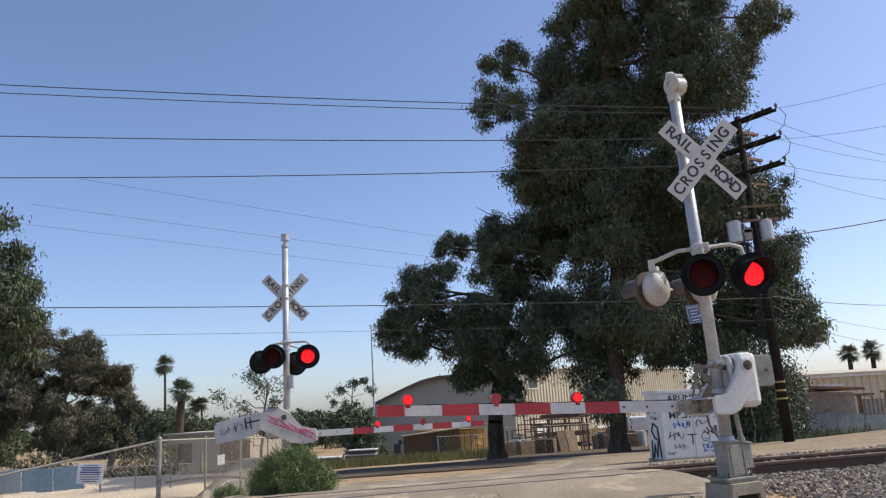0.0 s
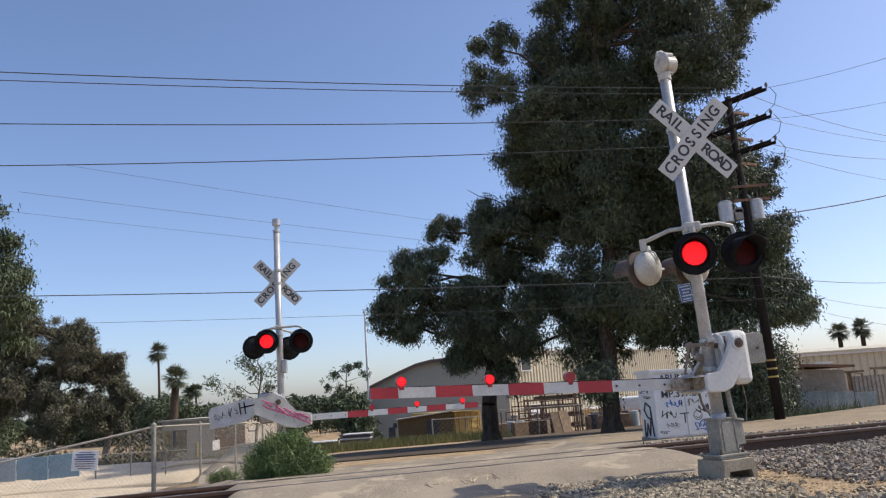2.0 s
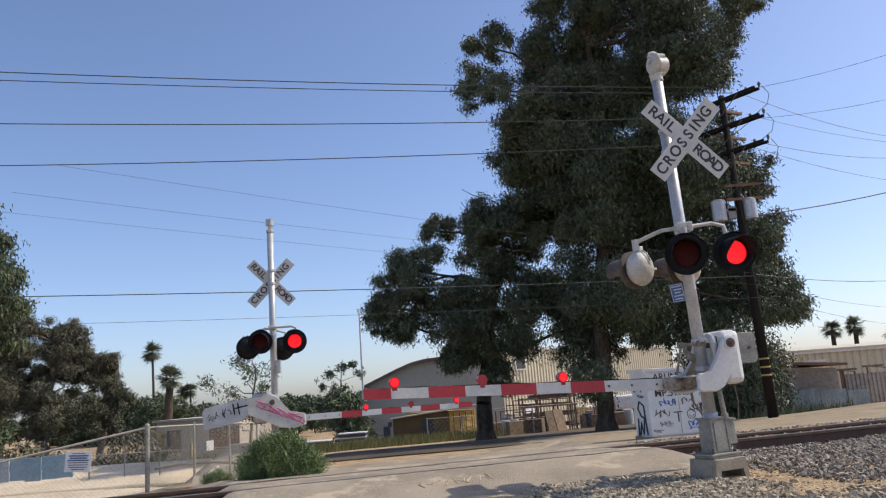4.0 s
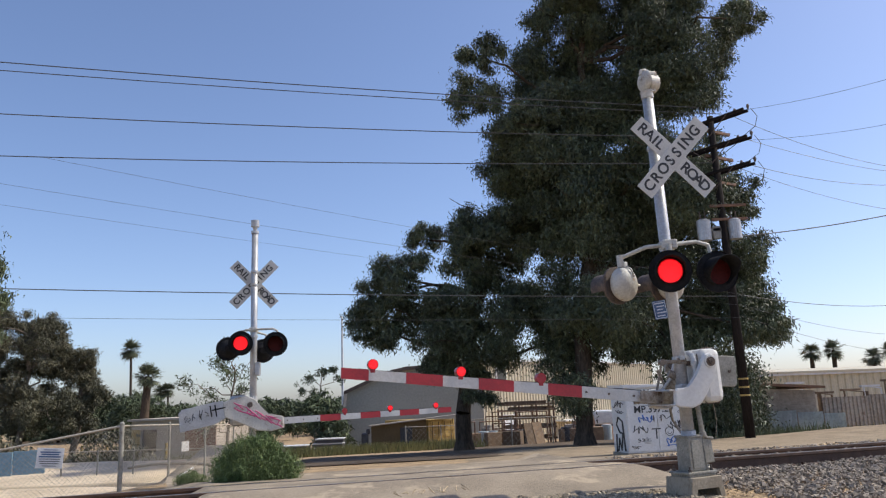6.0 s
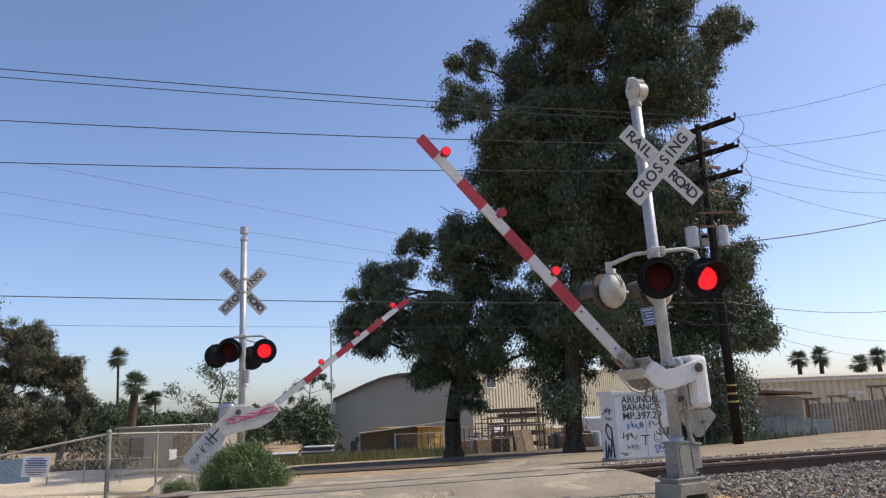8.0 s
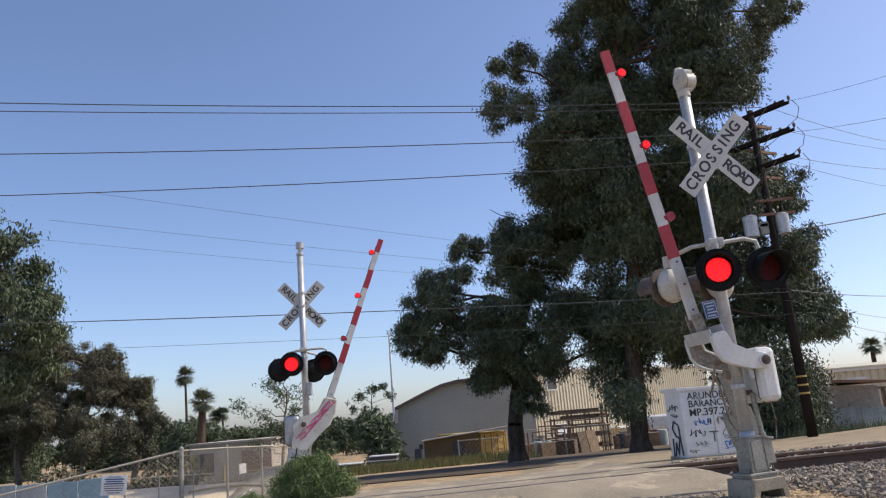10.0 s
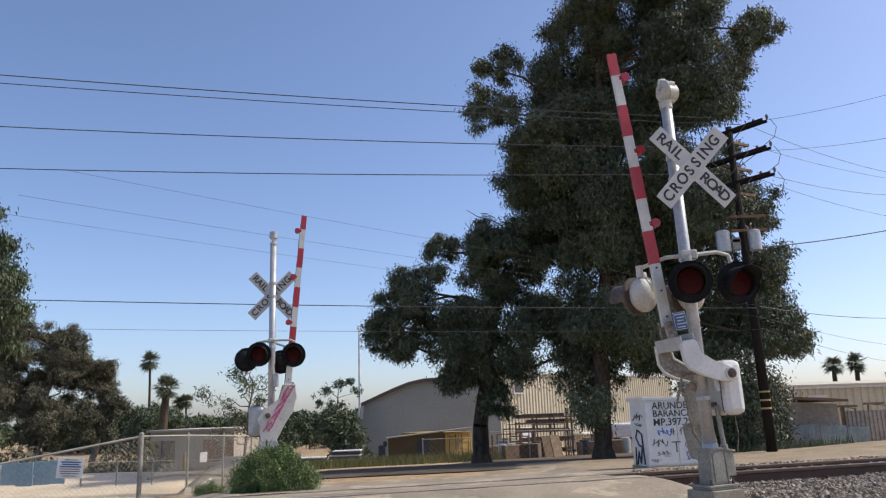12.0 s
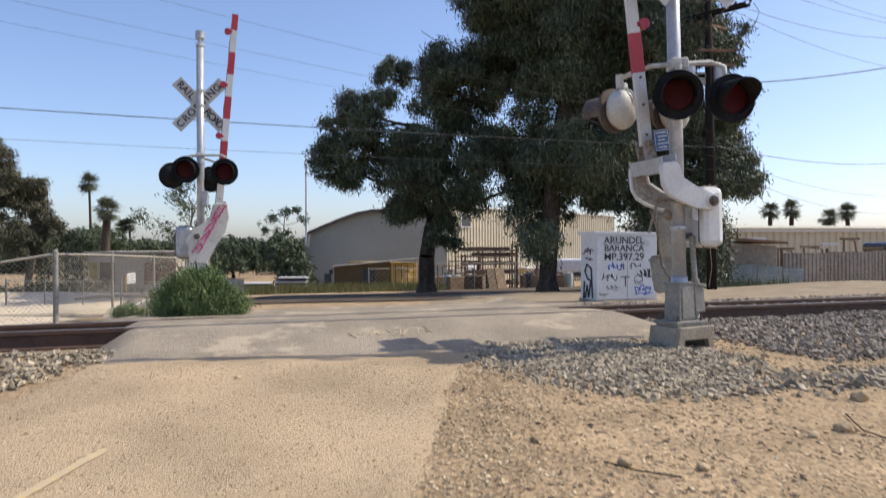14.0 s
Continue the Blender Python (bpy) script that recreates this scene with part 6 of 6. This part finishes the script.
def chain_fence(label, pts, pitch, r, post, top_rail=True, first=True):
    """pts: x, y, top z, bottom z of each post."""
    o = pts[0]
    f = thing("chain_link_fence", pose(0, 0, 0), label, "fence", "chain-link fences")
    for k, (x, y, z1, z0) in enumerate(pts):
        if k == 0 and not first:
            continue
        bm = bmesh.new()
        rod(bm, (x, y, z0 - 0.2), (x, y, z1 + 0.03), post * (1.3 if k == 0 else 1), seg=12)
        bmesh.ops.create_uvsphere(bm, u_segments=10, v_segments=6, radius=post * (1.4 if k == 0 else 1.15), matrix=Matrix.Translation((x, y, z1 + 0.03)))
        part("post", bm, BASEG, f)
    for p, q in zip(pts, pts[1:]):
        if top_rail:
            bm = bmesh.new()
            rod(bm, (p[0], p[1], p[2]), (q[0], q[1], q[2]), post * 0.6, seg=10)
            part("top_rail", bm, CHAIN, f)
        bm = bmesh.new()
        wire_mesh(bm, p[:2], q[:2], p[3], q[3], p[2] - p[3], q[2] - q[3], pitch, r)
        part("chain_link", bm, CHAIN, f)
    return f


chain_fence("sagging chain-link fence along the channel", [(-5.17, 13.02, 0.80, -0.45), (-8.1, 12.25, 0.30, -0.75), (-11.0, 11.5, 0.12, -0.9), (-14, 10.7, 0.0, -1.0)], 0.075, 0.003, 0.03)
chain_fence("chain-link fence running away beside the crossing road", [(-5.16, 13.06, 0.80, -0.45), (-5.05, 15.0, 0.76, -0.5), (-4.95, 17.0, 0.70, -0.55), (-4.85, 19.0, 0.64, -0.6), (-4.8, 21.0, 0.58, -0.65)], 0.075, 0.003, 0.022, first=False)
chain_fence("yard chain-link fence under the trees", [(2.0, 41, 0.0, ground_z(2, 41)), (4.2, 41, 0.0, ground_z(4, 41)), (6.4, 41.2, -0.02, ground_z(6, 41)), (8.6, 41.5, -0.02, ground_z(8, 41))], 0.30, 0.006, 0.035)
chain_fence("yard chain-link fence beside the container", [(-2.0, 57, -0.75, ground_z(-2, 57)), (0.6, 57, -0.75, ground_z(0.6, 57)), (2.2, 57, -0.75, ground_z(2.2, 57))], 0.35, 0.007, 0.04)
chain_fence("far pipe fence across the channel", [(-10.4, 22.0, 0.0, -0.45), (-9.4, 22.0, -0.01, -0.45), (-8.4, 22.0, -0.02, -0.46), (-7.4, 22.0, -0.03, -0.47), (-6.4, 22.0, -0.04, -0.5)], 0.22, 0.003, 0.02)


def fence_sign():
    s = thing("warning_sign", pose(-6.18, 12.70, 0.34, 0, 4, 14.5), "white notice board wired to the chain-link fence", "sign")
    bm = bmesh.new()
    box(bm, 0, 0, 0, 0.40, 0.006, 0.32, 0.002)
    part("plate", bm, PLASTIC, s)
    for k, w in enumerate((0.2, 0.3, 0.26, 0.32, 0.3, 0.3, 0.28, 0.2)):
        bm = bmesh.new()
        box(bm, 0, -0.005, 0.13 - 0.036 * k, w, 0.002, 0.022 if k in (1, 2, 3) else 0.011)
        part("text_line", bm, BLUE if k < 4 else INK, s)
    s = thing("white_plaque", pose(-5.06, 16.0, 0.30, 0, 0, 88), "small blank white plate on the fence", "sign")
    bm = bmesh.new()
    box(bm, 0, 0.0, 0, 0.42, 0.01, 0.2, 0.003)
    part("plate", bm, PLASTIC, s)


fence_sign()


def channel():
    # pale banks of the drainage channel behind the fence
    for name, pts, label in (("channel_bank", [(-16, 12.6, -0.75), (-5.4, 13.4, -0.85), (-6.0, 17.6, -0.62), (-16, 17.8, -0.45)], "pale sandy concrete channel bank in full sun"),
                             ("channel_far_bank", [(-30, 22, -1.0), (-7.5, 22, -0.9), (-8.5, 27, -0.62), (-30, 28, -0.6)], "pale concrete far bank of the channel")):
        verts, n = [], 16
        a, b, c, d = [Vector(p) for p in pts]
        for j in range(n + 1):
            for i in range(n + 1):
                u, v = i / n, j / n
                p = a.lerp(b, u).lerp(d.lerp(c, u), v)
                p.z += 0.06 * noise.noise((p.x * 0.6, p.y * 0.6, 3))
                verts.append(p)
        w = n + 1
        faces = [(j * w + i, j * w + i + 1, (j + 1) * w + i + 1, (j + 1) * w + i) for j in range(n) for i in range(n)]
        o = mesh_ob(name, verts, faces, SAND, smooth=True)
        md = o.modifiers.new("thick", "SOLIDIFY")
        md.thickness = 0.25
        tagged(o, label, "bank", kind="structure")
    t = thing("tarp_screen", pose(0, 0, 0), "light blue and grey sheets hung along the channel", "tarpaulin")
    for k in range(9):
        bm = bmesh.new()
        box(bm, -14.2 + 0.44 * k, 21.2 + 0.05 * (k % 2), -0.22 + 0.02 * (k % 3), 0.44, 0.05, 0.62, 0.01)
        part("tarp_panel", bm, TARP if k < 5 else LBLUE, t)
    bm = bmesh.new()
    pipe(bm, [(-7.6, 19.6, -0.33), (-6.9, 19.4, -0.25), (-6.0, 19.2, -0.24), (-5.3, 19.0, -0.3)], 0.035)
    tagged(part("pipe_barrier", bm, CONC, None), "pale curved pipe lying beside the service road", "pipe")
    ys = list(np.arange(13.3, 34, 0.5))
    verts, faces = [], []
    for y in ys:
        a, c = -4.9 - 0.24 * (y - 13.3), -4.0 - 0.12 * (y - 13.3)
        for k in range(7):
            x = a + (c - a) * k / 6
            verts.append((x, y, -0.36 - 0.006 * (y - 13.3) + 0.01 * noise.noise((x, y, 0))))
    for r in range(len(ys) - 1):
        faces += [(r * 7 + k, r * 7 + k + 1, r * 7 + k + 8, r * 7 + k + 7) for k in range(6)]
    o = mesh_ob("service_road", verts, faces, PATCH, smooth=True)
    md = o.modifiers.new("thick", "SOLIDIFY")
    md.thickness = 0.6
    tagged(o, "grey asphalt service road behind the fence", "road", kind="structure")
    bm = bmesh.new()
    pipe(bm, [(-4.75 - 0.2 * (y - 13.3), y, -0.352 - 0.006 * (y - 13.3)) for y in ys[1:14]], 0.02, 4)
    tagged(part("road_edge_line", bm, PLASTIC, None), "thin white edge line on the service road", "road marking", kind="structure")
    b = thing("low_building", pose(-15.3, 46, ground_z(-15, 46)), "low pale stucco building beyond the fence", "building")
    bm = bmesh.new()
    box(bm, 0, 4, 1.25, 5.0, 8, 2.5)
    part("wall", bm, BEIGE, b)
    bm = bmesh.new()
    box(bm, 0, 4, 2.56, 5.4, 8.4, 0.12)
    part("roof", bm, BEIGE, b)
    for x, w, mt, nm in ((1.6, 1.8, BROWNP, "brown_door"), (-1.4, 0.8, GLASSD, "window"), (-2.2, 0.5, YELLOW, "tan_door")):
        bm = bmesh.new()
        box(bm, x, -0.04, 1.35, w, 0.12, 1.3)
        part(nm, bm, mt, b)
    for x in (-4.6, -3.2, 0.2):
        bm = bmesh.new()
        rod(bm, (x, -1.2, 0), (x, -1.2, 1.2), 0.08, seg=10)
        o = part("bollard", bm, YELLOW, None)
        o.matrix_basis = pose(-15.5, 46, ground_z(-15, 45))
        tagged(o, "faded yellow steel bollard", "bollard", "bollards")


channel()


def right_yard():
    # corrugated boundary fence
    f = thing("corrugated_fence", pose(0, 0, 0), "weathered corrugated tin fence along the yard", "fence")
    xs = [16.9, 19.2, 21.5, 23.8, 26.1, 28.4, 30.7, 33.0, 36.0, 40.0]
    for k, (x0, x1) in enumerate(zip(xs, xs[1:])):
        bm = bmesh.new()
        y0, y1 = 33 + (x0 - 16.9) * 0.17, 33 + (x1 - 16.9) * 0.17
        ribbed_wall(bm, (x0, y0), (x1, y1), -1.15, 0.55 + 0.05 * ((k * 7) % 3), 0.2, 0.05)
        part("tin_sheet", bm, TIN, f)
        bm = bmesh.new()
        box(bm, x0, y0 + 0.12, -0.2, 0.09, 0.09, 1.9)
        part("post", bm, WOOD, f)
    s = thing("tin_shed", pose(14.55, 33, ground_z(15.2, 33)) @ Matrix.Scale(1.22, 4), "patched tin shed with a rusty roof", "shed")
    g = ground_z(15.2, 33)
    bm = bmesh.new()
    slab(bm, [(-1.6, 0), (-1.6, 1.35), (-0.4, 1.6), (1.7, 1.45), (1.7, 0)], 0.0, 3.0)
    part("wall", bm, TIN, s)
    for k in range(6):
        b = bmesh.new()
        box(b, 0.55, -0.03, 0.9 + 0.09 * k, 2.2, 0.04, 0.07)
        part("board", b, TIN, s)
    bm = bmesh.new()
    slab(bm, [(-1.9, 1.36), (-0.4, 1.68), (1.9, 1.52), (1.9, 1.60), (-0.4, 1.78), (-1.9, 1.44)], -0.4, 3.3)
    part("roof", bm, RUSTR, s, "rusty corrugated roof")
    for k, (x, w, h) in enumerate(((13.6, 1.3, 0.85), (14.9, 1.2, 1.0), (16.1, 1.1, 0.9), (17.2, 0.9, 0.8))):
        bm = bmesh.new()
        n = 8
        vs = [[bm.verts.new((x - w / 2 + w * i / n, 32.55 + 0.1 * (x - 16) * (x > 16.9) + 0.06 * noise.noise((x + i * 0.5, j, 0)), ground_z(x, 32.5) - 0.05 + h * j)) for i in range(n + 1)] for j in (0, 1)]
        for i in range(n):
            bm.faces.new((vs[0][i], vs[0][i + 1], vs[1][i + 1], vs[1][i]))
        bmesh.ops.solidify(bm, geom=bm.faces[:], thickness=0.02)
        tagged(part("blue_sheet", bm, TARP, None), "faded blue-grey sheet leaning on the fence", "sheet", "blue sheets")
    # frames and pipes stacked behind the fence
    rng = random.Random(8)
    for k in range(12):
        x = 17.5 + 1.25 * k + rng.uniform(-0.2, 0.2)
        y = 37 + 0.1 * k
        h = rng.uniform(1.7, 2.3)
        bm = bmesh.new()
        z0 = ground_z(x, y)
        pipe(bm, [(x, y, z0), (x, y, z0 + h), (x + rng.uniform(0.5, 1.2), y, z0 + h - 0.1), (x + 0.9, y, z0)], 0.05, 6)
        box(bm, x + 0.3, y, z0 + h + 0.02, 0.9, 0.25, 0.1)
        tagged(part("pipe_rack", bm, WOOD if k % 3 else PLASTIC, None), "pipe rack with scrap stored behind the fence", "rack", "stored pipe racks")
    b = thing("long_shed", pose(0, 0, 0), "long low cream metal industrial shed", "industrial building")
    bm = bmesh.new()
    ribbed_wall(bm, (20, 58), (90, 64), -3.2, 2.15, 0.6, 0.08)
    part("wall", bm, CREAM, b)
    bm = bmesh.new()
    v = [(19.5, 57.6, 2.1), (90, 63.6, 2.1), (90, 72, 2.5), (19.5, 66, 2.5)]
    lo, hi = [bm.verts.new(p) for p in v], [bm.verts.new((p[0], p[1], p[2] + 0.15)) for p in v]
    bm.faces.new(lo)
    bm.faces.new(hi)
    for i in range(4):
        bm.faces.new((lo[i], lo[(i + 1) % 4], hi[(i + 1) % 4], hi[i]))
    part("roof", bm, CREAM, b, "cream sheet metal roof")
    bm = bmesh.new()
    m = Matrix.Translation((20, 58, 0)) @ pose(0, 0, 0, 0, 0, math.degrees(math.atan2(6, 70)))
    box(bm, 35, -0.2, 2.1, 70, 0.2, 0.3, m=m)
    part("gutter", bm, PLASTIC, b)
    for k, x in enumerate((27.0, 29.4, 31.8)):
        t = thing("parked_vehicle", pose(x, 40.5, ground_z(x, 40.5)), "dark parked vehicle behind the tin fence", "vehicle", "parked vehicles")
        bm = bmesh.new()
        box(bm, 0, 0, 1.1, 1.9, 4, 1.0, 0.15)
        part("body", bm, CARK, t)
        bm = bmesh.new()
        box(bm, 0, 0.3, 1.85, 1.6, 2.4, 0.6, 0.2)
        part("cab", bm, GLASSD, t)
        for u in (-0.85, 0.85):
            for w in (-1.3, 1.3):
                bm = bmesh.new()
                rod(bm, (u - 0.1, w, 0.36), (u + 0.1, w, 0.36), 0.36, seg=16)
                part("wheel", bm, BLACK, t)


right_yard()


# ---- what moves ----
NEAR_LIFT = [(0, 0.2), (5.72, 0.2), (6.0, 4.1), (6.2, 8.3), (6.5, 15.4), (6.8, 22.2), (7.0, 26.7), (7.2, 31.0), (7.8, 42.5), (8.4, 52.9), (9.0, 62.0), (9.3, 66.0), (9.6, 71.0), (9.9, 75.7), (10.2, 79.8), (10.5, 81.6), (10.8, 81.4), (14, 81.4)]
FAR_LIFT = [(0, -0.4), (5.85, -0.4), (6.1, 2.8), (6.5, 12.0), (7.0, 20.4), (7.2, 23.6), (7.8, 33.5), (8.4, 43.2), (9.0, 52.6), (9.5, 60.3), (9.9, 67.0), (10.2, 71.8), (10.5, 76.4), (11.0, 83.4), (11.3, 84.6), (14, 84.6)]
# when the left and the right lamps of each signal glow
LIT = {"nl": [(0.56, 1.25), (1.84, 2.56), (3.08, 3.82), (4.36, 5.08), (5.63, 6.36), (6.94, 7.66), (8.2, 8.95), (9.54, 10.24)],
       "nr": [(-1, 0.56), (1.28, 1.78), (2.6, 3.04), (3.86, 4.32), (5.14, 5.59), (6.4, 6.90), (7.7, 8.16), (9.0, 9.46), (10.28, 10.65)],
       "fl": [(0.44, 1.15), (1.74, 2.44), (3.0, 3.7), (4.28, 5.06), (5.6, 6.36), (6.84, 7.6), (8.14, 8.85), (9.44, 10.12)],
       "fr": [(-1, 0.42), (1.28, 1.7), (2.47, 2.96), (3.74, 4.24), (5.09, 5.57), (6.4, 6.8), (7.64, 8.1), (8.9, 9.42), (10.16, 10.65)],
       "non": [(-1, 10.3)], "fon": [(-1, 10.3)]}


def motions():
    for arm, at, s in ARMS:
        rows = [(t, Matrix.Translation(at) @ pose(0, 0, 0, 0, 0, PSI[s]) @ pose(0, 0, 0, 0, -s * a, 0)) for t, a in (NEAR_LIFT if s < 0 else FAR_LIFT)]
        walk(arm, rows)
    # a lamp flashes as its array comes forward through the dark lens and draws back
    for array, key in FLASH:
        reach = 0.052 if array.name.startswith("marker") else 0.024
        rows = [(0, 1.0 if LIT[key][0][0] < 0 else 0.0)]
        for a, b in LIT[key]:
            if a > 0:
                rows += [(a - 0.04, 0.0), (a, 1.0)]
            rows += [(b - 0.04, 1.0), (b, 0.0)]
        rows.append((14, 0.0))
        walk(array, [(t, Matrix.Translation((0, -reach * v, 0))) for t, v in rows])


# the plan above is drawn at 1 : 1.14; set all that stands in it to true size
for ob in list(scene.objects):
    if ob.parent is None and ob.type in ("MESH", "EMPTY"):
        ob.matrix_basis = Matrix.Scale(1.14, 4) @ ob.matrix_basis

motions()
